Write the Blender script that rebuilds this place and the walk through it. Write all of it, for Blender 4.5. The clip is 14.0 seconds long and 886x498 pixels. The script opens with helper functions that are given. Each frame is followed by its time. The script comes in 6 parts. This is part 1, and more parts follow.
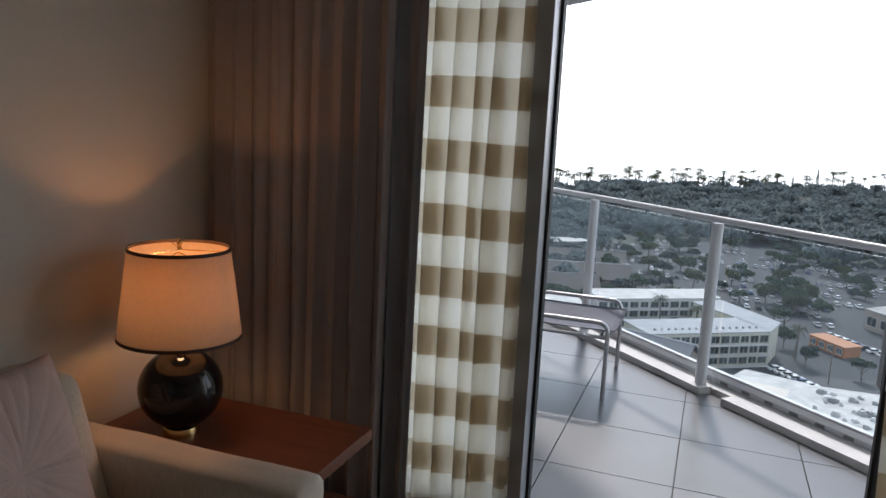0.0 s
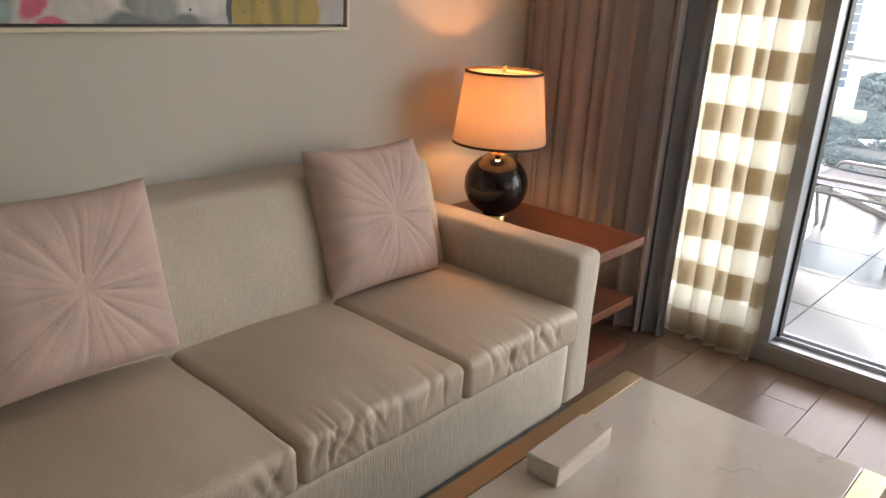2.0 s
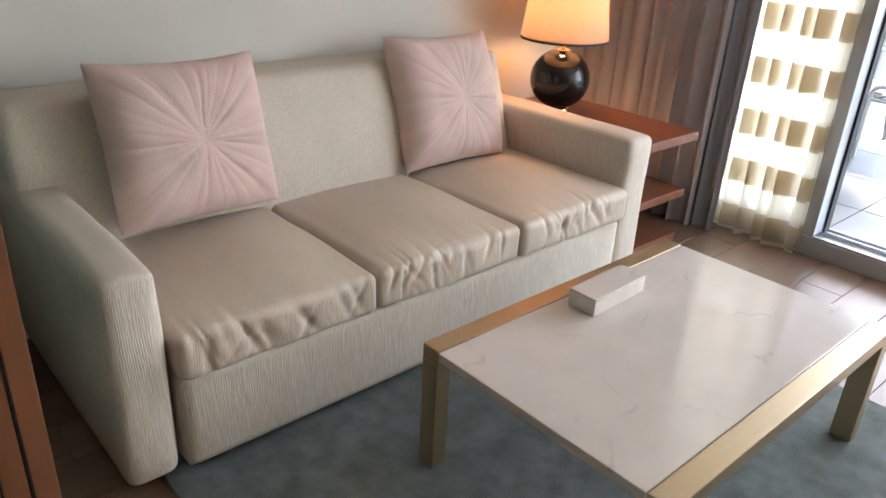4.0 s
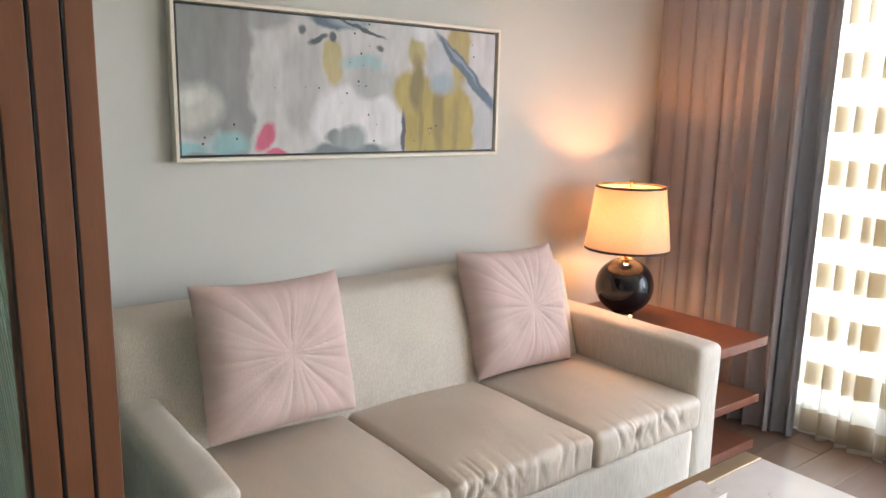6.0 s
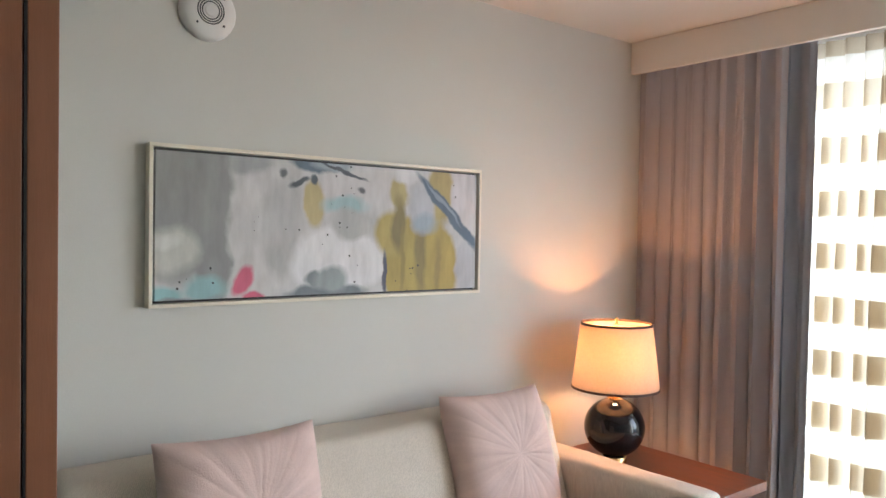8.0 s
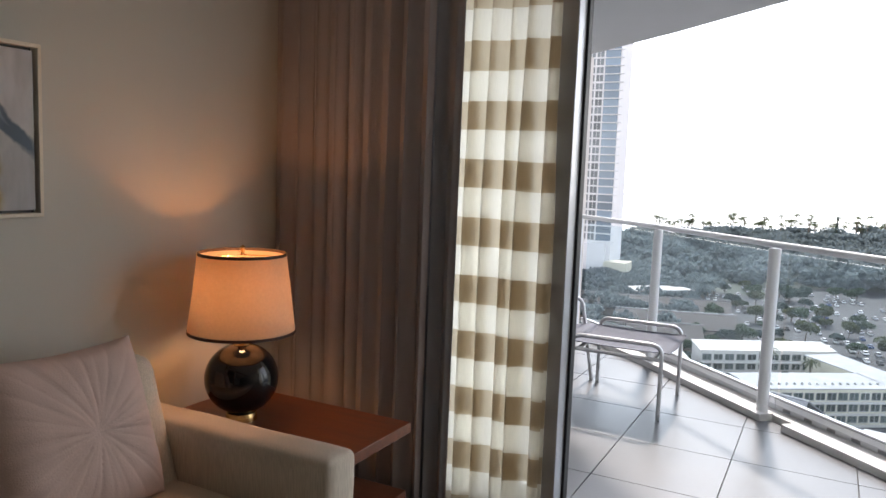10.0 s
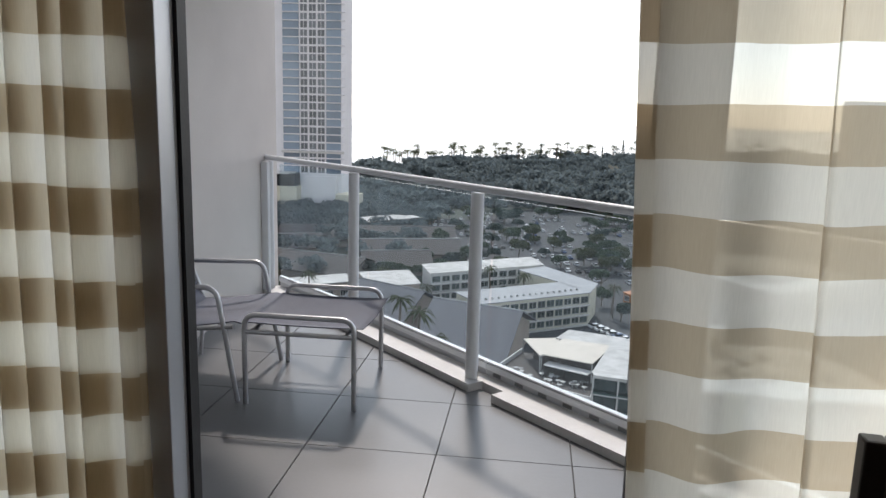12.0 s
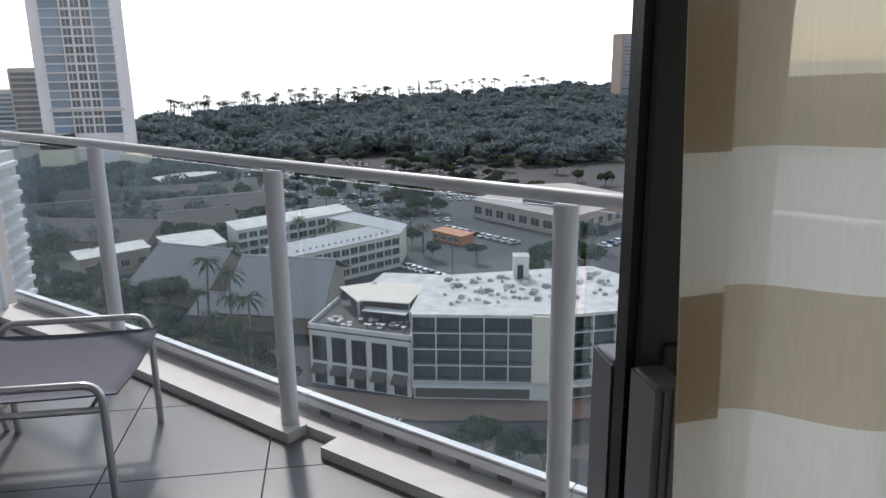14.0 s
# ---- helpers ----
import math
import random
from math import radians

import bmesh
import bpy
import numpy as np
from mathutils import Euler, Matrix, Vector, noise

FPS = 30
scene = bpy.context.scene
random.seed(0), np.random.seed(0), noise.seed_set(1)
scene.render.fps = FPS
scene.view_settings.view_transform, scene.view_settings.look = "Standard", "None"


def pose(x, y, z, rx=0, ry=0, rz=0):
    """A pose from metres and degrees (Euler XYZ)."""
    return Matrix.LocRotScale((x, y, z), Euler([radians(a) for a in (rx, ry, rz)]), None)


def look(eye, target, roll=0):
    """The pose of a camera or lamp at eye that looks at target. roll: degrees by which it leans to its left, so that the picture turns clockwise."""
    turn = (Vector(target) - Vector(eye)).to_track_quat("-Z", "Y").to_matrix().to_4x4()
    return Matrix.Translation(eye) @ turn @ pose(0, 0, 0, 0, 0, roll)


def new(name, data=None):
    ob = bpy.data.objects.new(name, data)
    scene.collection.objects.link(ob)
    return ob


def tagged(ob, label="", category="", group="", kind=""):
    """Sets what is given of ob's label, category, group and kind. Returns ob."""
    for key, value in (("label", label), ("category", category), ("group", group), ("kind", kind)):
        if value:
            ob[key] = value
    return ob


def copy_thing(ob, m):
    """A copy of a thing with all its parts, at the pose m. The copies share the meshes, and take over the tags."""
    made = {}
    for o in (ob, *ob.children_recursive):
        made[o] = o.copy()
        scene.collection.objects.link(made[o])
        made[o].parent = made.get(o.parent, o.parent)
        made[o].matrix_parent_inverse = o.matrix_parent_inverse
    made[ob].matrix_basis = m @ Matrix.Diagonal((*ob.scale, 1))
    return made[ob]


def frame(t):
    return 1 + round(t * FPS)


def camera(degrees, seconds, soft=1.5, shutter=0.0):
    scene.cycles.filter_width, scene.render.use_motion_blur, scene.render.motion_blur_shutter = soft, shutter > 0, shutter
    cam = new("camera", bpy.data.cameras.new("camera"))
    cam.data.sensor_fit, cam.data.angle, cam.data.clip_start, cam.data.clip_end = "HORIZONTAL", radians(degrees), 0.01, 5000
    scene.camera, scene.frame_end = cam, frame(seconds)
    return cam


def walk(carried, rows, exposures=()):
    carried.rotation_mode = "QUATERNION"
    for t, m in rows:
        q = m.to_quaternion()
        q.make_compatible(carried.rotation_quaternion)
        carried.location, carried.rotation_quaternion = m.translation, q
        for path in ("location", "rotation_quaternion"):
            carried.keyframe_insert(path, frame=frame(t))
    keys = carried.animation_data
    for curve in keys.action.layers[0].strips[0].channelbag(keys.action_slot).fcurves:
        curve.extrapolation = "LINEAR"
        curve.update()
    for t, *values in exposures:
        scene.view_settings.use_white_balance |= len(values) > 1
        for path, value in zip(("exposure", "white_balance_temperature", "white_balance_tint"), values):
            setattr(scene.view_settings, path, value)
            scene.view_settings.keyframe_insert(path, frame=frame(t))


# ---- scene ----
cam = camera(61.8, 14.0)
PATH = [
    (0, (0.151, 0.027, 1.604), (-0.521, 1.882, 1.273), 2.9),
    (0.5, (0.241, -0.089, 1.586), (-0.715, 1.615, 1.157), 3.4),
    (1, (0.405, -0.198, 1.549), (-0.774, 1.336, 1.041), 3.0),
    (1.5, (0.461, -0.336, 1.521), (-0.795, 1.111, 0.949), 2.9),
    (2, (0.479, -0.507, 1.471), (-0.786, 0.892, 0.807), 3.0),
    (2.5, (0.571, -0.601, 1.41), (-0.674, 0.742, 0.604), 1.9),
    (2.7, (0.601, -0.618, 1.407), (-0.626, 0.696, 0.53), 1.9),
    (4.8, (0.799, -0.811, 1.396), (-0.658, 0.343, 0.657), 2.3),
    (5, (0.8, -0.813, 1.412), (-0.691, 0.332, 0.729), 2.2),
    (5.5, (0.798, -0.826, 1.461), (-0.733, 0.338, 0.91), 1.7),
    (6, (0.79, -0.837, 1.502), (-0.779, 0.346, 1.128), 1.2),
    (6.5, (0.811, -0.833, 1.545), (-0.798, 0.333, 1.317), 1.0),
    (7, (0.821, -0.823, 1.578), (-0.804, 0.336, 1.469), 0.5),
    (7.2, (0.809, -0.822, 1.585), (-0.815, 0.343, 1.51), 0.3),
    (9.3, (0.531, -0.479, 1.525), (-0.678, 1.106, 1.367), 2.5),
    (9.5, (0.507, -0.387, 1.524), (-0.592, 1.272, 1.335), 2.4),
    (10, (0.479, -0.128, 1.501), (-0.44, 1.635, 1.287), 2.1),
    (10.5, (0.457, 0.102, 1.531), (-0.239, 1.958, 1.263), 2.2),
    (11, (0.417, 0.385, 1.498), (0.01, 2.318, 1.186), 1.7),
    (11.5, (0.446, 0.68, 1.481), (0.177, 2.631, 1.134), 1.5),
    (12, (0.484, 0.97, 1.512), (0.25, 2.922, 1.145), 1.6),
    (12.5, (0.458, 1.269, 1.5), (0.317, 3.224, 1.099), 1.1),
    (13, (0.431, 1.564, 1.481), (0.368, 3.51, 1.024), 0.7),
    (13.5, (0.438, 1.847, 1.491), (0.416, 3.784, 0.994), -0.1),
    (14, (0.427, 2.074, 1.498), (0.703, 3.989, 0.992), -0.7),
]
walk(cam, [(t, look(eye, aim, lean)) for t, eye, aim, lean in PATH],
     exposures=[(0.0, 1.0, 6350, 14), (0.5, 1.45, 7200, 15), (1.0, 2.05, 7400, 17), (1.5, 2.45, 7300, 17), (2.0, 2.75, 7100, 15), (2.5, 2.95, 6550, 14), (5.0, 3.64, 6250, 13), (7.2, 3.70, 6050, 13),
                (9.3, 2.45, 6150, 14), (10.0, 1.8, 6700, 15), (11.0, 1.4, 6900, 15), (12.0, 0.85, 6700, 14), (14.0, 0.74, 6500, 14)])

# ---- world, sun and lamps ----
SUN_LEFT, SUN_UP = radians(7.0), radians(47.0)
world = bpy.data.worlds.new("sky")
scene.world = world
world.use_nodes = True
wn = world.node_tree
sky = wn.nodes.new("ShaderNodeTexSky")
sky.sky_type, sky.sun_disc = "NISHITA", False
sky.sun_elevation, sky.sun_rotation = SUN_UP, -SUN_LEFT
sky.air_density, sky.dust_density, sky.ozone_density = 1.0, 0.4, 1.0
haze = wn.nodes.new("ShaderNodeHueSaturation")
haze.inputs["Saturation"].default_value = 0.35
wn.links.new(sky.outputs[0], haze.inputs["Color"])
wn.links.new(haze.outputs[0], wn.nodes["Background"].inputs[0])
wn.nodes["Background"].inputs[1].default_value = 0.15
sun = new("sun", bpy.data.lights.new("sun", "SUN"))
sun.data.energy, sun.data.angle, sun.data.color = 1.4, radians(3.5), (1.0, 0.95, 0.88)
sun.matrix_world = look((0, 0, 0), (math.sin(SUN_LEFT) * math.cos(SUN_UP), -math.cos(SUN_LEFT) * math.cos(SUN_UP), -math.sin(SUN_UP)))
for x0, x1, power in ((-1.70, -0.56, 4.5), (0.97, 3.2, 13)):
    # the sky's light in the curtained panes
    a = new("window_light", bpy.data.lights.new("window_light", "AREA"))
    a.data.shape, a.data.size, a.data.size_y, a.data.energy, a.data.color = "RECTANGLE", x1 - x0, 2.2, power, (0.93, 0.97, 1.0)
    a.matrix_world = look(((x0 + x1) / 2, 3.0, 1.25), ((x0 + x1) / 2, 0, 1.25))


# ---- materials ----


def surface(name, color, rough=0.6, metal=0.0, vary=0.12, scale=4.0, fine=60.0, bump=0.1, stretch=(1, 1, 1), spec=0.5, piece=0.0, dark=None):
    """Plain surface: base colour broken up at two scales, roughness variation and fine relief."""
    m = bpy.data.materials.new(name)
    m.use_nodes = True
    n, l = m.node_tree.nodes, m.node_tree.links
    b = n["Principled BSDF"]
    co = n.new("ShaderNodeTexCoord")
    mp = n.new("ShaderNodeMapping")
    mp.inputs["Scale"].default_value = stretch
    l.new(co.outputs["Object"], mp.inputs[0])
    big, small = n.new("ShaderNodeTexNoise"), n.new("ShaderNodeTexNoise")
    big.inputs["Scale"].default_value, small.inputs["Scale"].default_value = scale, fine
    big.inputs["Detail"].default_value, small.inputs["Detail"].default_value = 5, 3
    l.new(mp.outputs[0], big.inputs[0])
    l.new(mp.outputs[0], small.inputs[0])
    mix = n.new("ShaderNodeMix")
    mix.data_type = "RGBA"
    d = dark or tuple(v * (1 - 2 * vary) for v in color)
    h = tuple(min(1, v * (1 + vary)) for v in color)
    mix.inputs["A"].default_value, mix.inputs["B"].default_value = (*d, 1), (*h, 1)
    add = n.new("ShaderNodeMath")
    add.operation = "MULTIPLY_ADD"
    add.inputs[1].default_value = 0.35
    l.new(small.outputs[0], add.inputs[0])
    sub = n.new("ShaderNodeMath")
    sub.operation = "MULTIPLY_ADD"
    sub.inputs[1].default_value, sub.inputs[2].default_value = 1.3, -0.32
    l.new(big.outputs[0], sub.inputs[0])
    l.new(sub.outputs[0], add.inputs[2])
    l.new(add.outputs[0], mix.inputs["Factor"])
    out = mix.outputs["Result"]
    if piece:
        info = n.new("ShaderNodeObjectInfo")
        hsv = n.new("ShaderNodeHueSaturation")
        mr = n.new("ShaderNodeMapRange")
        mr.inputs["To Min"].default_value, mr.inputs["To Max"].default_value = 1 - piece, 1 + piece
        l.new(info.outputs["Random"], mr.inputs[0])
        l.new(mr.outputs[0], hsv.inputs["Value"])
        l.new(out, hsv.inputs["Color"])
        out = hsv.outputs[0]
    l.new(out, b.inputs["Base Color"])
    ro = n.new("ShaderNodeMapRange")
    ro.inputs["To Min"].default_value, ro.inputs["To Max"].default_value = rough * 0.85, min(1, rough * 1.15)
    l.new(big.outputs[0], ro.inputs[0])
    l.new(ro.outputs[0], b.inputs["Roughness"])
    b.inputs["Metallic"].default_value = metal
    b.inputs["Specular IOR Level"].default_value = spec
    if bump:
        bp = n.new("ShaderNodeBump")
        bp.inputs["Strength"].default_value, bp.inputs["Distance"].default_value = bump, 0.01
        l.new(small.outputs[0], bp.inputs["Height"])
        l.new(bp.outputs[0], b.inputs["Normal"])
    return m


def glass(name, color=(0.95, 0.98, 0.98), rough=0.0, haze=0.0, haze_color=(0.7, 0.8, 0.85)):
    """Thin pane: mostly clear, a mirror layer by Fresnel, a milky veil of strength haze."""
    m = bpy.data.materials.new(name)
    m.use_nodes = True
    n, l = m.node_tree.nodes, m.node_tree.links
    n.remove(n["Principled BSDF"])
    tr, gl, df = n.new("ShaderNodeBsdfTransparent"), n.new("ShaderNodeBsdfGlossy"), n.new("ShaderNodeBsdfDiffuse")
    tl = n.new("ShaderNodeBsdfTranslucent")
    tr.inputs[0].default_value, df.inputs[0].default_value = (*color, 1), (*haze_color, 1)
    tl.inputs[0].default_value = (*haze_color, 1)
    gl.inputs["Roughness"].default_value = rough
    lw, pw, fr = n.new("ShaderNodeLayerWeight"), n.new("ShaderNodeMath"), n.new("ShaderNodeMath")
    pw.operation, fr.operation = "POWER", "MULTIPLY_ADD"
    pw.inputs[1].default_value, fr.inputs[1].default_value, fr.inputs[2].default_value = 5.0, 0.9, 0.025
    l.new(lw.outputs["Facing"], pw.inputs[0])
    l.new(pw.outputs[0], fr.inputs[0])
    m1, m2, m3 = (n.new("ShaderNodeMixShader") for _ in range(3))
    m3.inputs[0].default_value = 0.6
    l.new(df.outputs[0], m3.inputs[1])
    l.new(tl.outputs[0], m3.inputs[2])
    m1.inputs[0].default_value = haze
    if haze:
        no = n.new("ShaderNodeTexNoise")
        no.inputs["Scale"].default_value = 1.2
        no.inputs["Detail"].default_value = 6
        mr = n.new("ShaderNodeMapRange")
        mr.inputs["From Min"].default_value, mr.inputs["From Max"].default_value = 0.3, 0.7
        mr.inputs["To Min"].default_value, mr.inputs["To Max"].default_value = haze * 0.5, haze * 1.5
        co = n.new("ShaderNodeTexCoord")
        l.new(co.outputs["Object"], no.inputs[0])
        l.new(no.outputs[0], mr.inputs[0])
        l.new(mr.outputs[0], m1.inputs[0])
    l.new(tr.outputs[0], m1.inputs[1])
    l.new(m3.outputs[0], m1.inputs[2])
    l.new(fr.outputs[0], m2.inputs[0])
    l.new(m1.outputs[0], m2.inputs[1])
    l.new(gl.outputs[0], m2.inputs[2])
    l.new(m2.outputs[0], n["Material Output"].inputs[0])
    return m


def sheer_cloth(name):
    """Thin curtain with woven horizontal bands, lit through."""
    m = bpy.data.materials.new(name)
    m.use_nodes = True
    n, l = m.node_tree.nodes, m.node_tree.links
    n.remove(n["Principled BSDF"])
    co, sx = n.new("ShaderNodeTexCoord"), n.new("ShaderNodeSeparateXYZ")
    l.new(co.outputs["Object"], sx.inputs[0])
    wob = n.new("ShaderNodeTexNoise")
    wob.inputs["Scale"].default_value = 3
    l.new(co.outputs["Object"], wob.inputs[0])
    a = n.new("ShaderNodeMath")
    a.operation = "MULTIPLY_ADD"
    a.inputs[1].default_value = 0.03
    l.new(wob.outputs[0], a.inputs[0])
    l.new(sx.outputs[2], a.inputs[2])
    b = n.new("ShaderNodeMath")
    b.operation = "SUBTRACT"
    b.inputs[1].default_value = 1.18 + 0.015 - 2.435
    l.new(a.outputs[0], b.inputs[0])
    c = n.new("ShaderNodeMath")
    c.operation = "MODULO"
    c.inputs[1].default_value = 0.2435
    l.new(b.outputs[0], c.inputs[0])
    band = n.new("ShaderNodeMath")
    band.operation = "LESS_THAN"
    band.inputs[1].default_value = 0.12
    l.new(c.outputs[0], band.inputs[0])
    weave = n.new("ShaderNodeTexNoise")
    weave.inputs["Scale"].default_value = 40
    mp = n.new("ShaderNodeMapping")
    mp.inputs["Scale"].default_value = (12, 12, 0.6)
    l.new(co.outputs["Object"], mp.inputs[0])
    l.new(mp.outputs[0], weave.inputs[0])
    def two(light, dark):
        x = n.new("ShaderNodeMix")
        x.data_type = "RGBA"
        x.inputs["A"].default_value, x.inputs["B"].default_value = (*light, 1), (*dark, 1)
        l.new(band.outputs[0], x.inputs["Factor"])
        h = n.new("ShaderNodeHueSaturation")
        r = n.new("ShaderNodeMapRange")
        r.inputs["To Min"].default_value, r.inputs["To Max"].default_value = 0.9, 1.08
        l.new(weave.outputs[0], r.inputs[0])
        l.new(r.outputs[0], h.inputs["Value"])
        l.new(x.outputs["Result"], h.inputs["Color"])
        return h.outputs[0]
    df, tl, tr = n.new("ShaderNodeBsdfDiffuse"), n.new("ShaderNodeBsdfTranslucent"), n.new("ShaderNodeBsdfTransparent")
    l.new(two((0.78, 0.77, 0.73), (0.50, 0.44, 0.35)), df.inputs[0])
    l.new(two((0.82, 0.79, 0.70), (0.55, 0.47, 0.35)), tl.inputs[0])
    l.new(two((0.95, 0.95, 0.94), (0.64, 0.57, 0.48)), tr.inputs[0])
    m1, m2 = n.new("ShaderNodeMixShader"), n.new("ShaderNodeMixShader")
    m1.inputs[0].default_value = 0.66
    l.new(df.outputs[0], m1.inputs[1])
    l.new(tl.outputs[0], m1.inputs[2])
    see = n.new("ShaderNodeMath")
    see.operation = "MULTIPLY_ADD"
    see.inputs[1].default_value, see.inputs[2].default_value = -0.05, 0.33
    l.new(band.outputs[0], see.inputs[0])
    l.new(see.outputs[0], m2.inputs[0])
    l.new(m1.outputs[0], m2.inputs[1])
    l.new(tr.outputs[0], m2.inputs[2])
    l.new(m2.outputs[0], n["Material Output"].inputs[0])
    return m


def lit_cloth(name, color, share=0.5):
    """Cloth that lets light through: lamp shade."""
    m = bpy.data.materials.new(name)
    m.use_nodes = True
    n, l = m.node_tree.nodes, m.node_tree.links
    n.remove(n["Principled BSDF"])
    df, tl, mx = n.new("ShaderNodeBsdfDiffuse"), n.new("ShaderNodeBsdfTranslucent"), n.new("ShaderNodeMixShader")
    no, hs, mr, co = n.new("ShaderNodeTexNoise"), n.new("ShaderNodeHueSaturation"), n.new("ShaderNodeMapRange"), n.new("ShaderNodeTexCoord")
    no.inputs["Scale"].default_value = 90
    l.new(co.outputs["Object"], no.inputs[0])
    mr.inputs["To Min"].default_value, mr.inputs["To Max"].default_value = 0.9, 1.08
    l.new(no.outputs[0], mr.inputs[0])
    l.new(mr.outputs[0], hs.inputs["Value"])
    hs.inputs["Color"].default_value = (*color, 1)
    l.new(hs.outputs[0], df.inputs[0])
    l.new(hs.outputs[0], tl.inputs[0])
    mx.inputs[0].default_value = share
    l.new(df.outputs[0], mx.inputs[1])
    l.new(tl.outputs[0], mx.inputs[2])
    l.new(mx.outputs[0], n["Material Output"].inputs[0])
    return m


def glow(name, color, power):
    m = bpy.data.materials.new(name)
    m.use_nodes = True
    b = m.node_tree.nodes["Principled BSDF"]
    b.inputs["Base Color"].default_value = (*color, 1)
    b.inputs["Emission Color"].default_value = (*color, 1)
    b.inputs["Emission Strength"].default_value = power
    return m


WALL = surface("painted plaster", (0.60, 0.59, 0.55), 0.75, vary=0.03, scale=1.5, fine=180, bump=0.05)
CEIL = surface("ceiling paint", (0.75, 0.72, 0.67), 0.8, vary=0.03, scale=1.5, fine=150, bump=0.05)
PLANK = surface("brown floorboard", (0.20, 0.125, 0.085), 0.30, vary=0.12, scale=3, fine=40, bump=0.08, stretch=(9, 0.8, 1), piece=0.18)
SUBFLOOR = surface("subfloor", (0.05, 0.035, 0.03), 0.8)
RUG = surface("teal grey rug", (0.21, 0.245, 0.25), 0.95, vary=0.3, scale=14, fine=260, bump=0.9)
SOFA = surface("beige woven upholstery", (0.65, 0.585, 0.50), 0.8, vary=0.06, scale=5, fine=300, bump=0.26)
SEAT = surface("beige satin weave", (0.62, 0.525, 0.43), 0.42, vary=0.08, scale=7, fine=320, bump=0.20, stretch=(0.25, 1, 1))
def ribbed(m, scale, tone):
    """Threads of a rib weave as the fine relief."""
    n, l = m.node_tree.nodes, m.node_tree.links
    wave, mp, co = n.new("ShaderNodeTexWave"), n.new("ShaderNodeMapping"), n.new("ShaderNodeTexCoord")
    wave.bands_direction = "DIAGONAL"
    mp.inputs["Scale"].default_value = (1, 1, 0.04)
    wave.inputs["Scale"].default_value, wave.inputs["Distortion"].default_value = scale, 7.0
    wave.inputs["Detail"].default_value, wave.inputs["Detail Scale"].default_value = 3.0, 2.5
    l.new(co.outputs["Object"], mp.inputs[0])
    l.new(mp.outputs[0], wave.inputs[0])
    l.new(wave.outputs["Fac"], n["Bump"].inputs["Height"])
    b, hs, mr = n["Principled BSDF"], n.new("ShaderNodeHueSaturation"), n.new("ShaderNodeMapRange")
    mr.inputs["To Min"].default_value, mr.inputs["To Max"].default_value = 1 - tone, 1 + tone * 0.6
    l.new(wave.outputs["Fac"], mr.inputs[0])
    l.new(mr.outputs[0], hs.inputs["Value"])
    l.new(b.inputs["Base Color"].links[0].from_socket, hs.inputs["Color"])
    l.new(hs.outputs[0], b.inputs["Base Color"])


ribbed(SOFA, 100, 0.14)
ribbed(SEAT, 105, 0.15)
PINK = surface("blush cotton", (0.63, 0.475, 0.43), 0.8, vary=0.08, scale=9, fine=200, bump=0.2)
def fanned(m):
    """Sewn panels that fan out from a spot near the middle, each with its own tone."""
    n, l = m.node_tree.nodes, m.node_tree.links
    b, co, sx, at, no = n["Principled BSDF"], n.new("ShaderNodeTexCoord"), n.new("ShaderNodeSeparateXYZ"), n.new("ShaderNodeMath"), n.new("ShaderNodeTexNoise")
    l.new(co.outputs["Object"], sx.inputs[0])
    shift = n.new("ShaderNodeMath")
    shift.operation, shift.inputs[1].default_value = "ADD", 0.010
    l.new(sx.outputs[2], shift.inputs[0])
    side = n.new("ShaderNodeMath")
    side.operation, side.inputs[1].default_value = "SUBTRACT", 0.014
    l.new(sx.outputs[1], side.inputs[0])
    at.operation = "ARCTAN2"
    l.new(shift.outputs[0], at.inputs[0])
    l.new(side.outputs[0], at.inputs[1])
    no.noise_dimensions = "1D"
    no.inputs["Scale"].default_value, no.inputs["Detail"].default_value = 3.4, 2.5
    l.new(at.outputs[0], no.inputs["W"])
    hs, mr = n.new("ShaderNodeHueSaturation"), n.new("ShaderNodeMapRange")
    mr.inputs["From Min"].default_value, mr.inputs["From Max"].default_value = 0.3, 0.7
    mr.inputs["To Min"].default_value, mr.inputs["To Max"].default_value = 0.91, 1.07
    l.new(no.outputs[0], mr.inputs[0])
    l.new(mr.outputs[0], hs.inputs["Value"])
    l.new(b.inputs["Base Color"].links[0].from_socket, hs.inputs["Color"])
    l.new(hs.outputs[0], b.inputs["Base Color"])


fanned(PINK)
DRAPE = surface("taupe drapery", (0.42, 0.395, 0.415), 0.85, vary=0.04, scale=4, fine=300, bump=0.25, stretch=(1, 1, 0.3))
LINING = surface("grey blackout lining", (0.28, 0.30, 0.345), 0.7, vary=0.08, scale=3, fine=120, bump=0.1)
SHEER = sheer_cloth("banded sheer")
WOODR = surface("reddish wood veneer", (0.20, 0.068, 0.035), 0.37, vary=0.22, scale=3, fine=45, bump=0.04, stretch=(1, 10, 10))
WOODP = surface("cherry wood panel", (0.22, 0.085, 0.038), 0.45, vary=0.15, scale=2, fine=40, bump=0.04, stretch=(10, 10, 0.7))
MARBLE = surface("white marble", (0.70, 0.64, 0.60), 0.11, vary=0.06, scale=3.5, fine=14, bump=0.0)
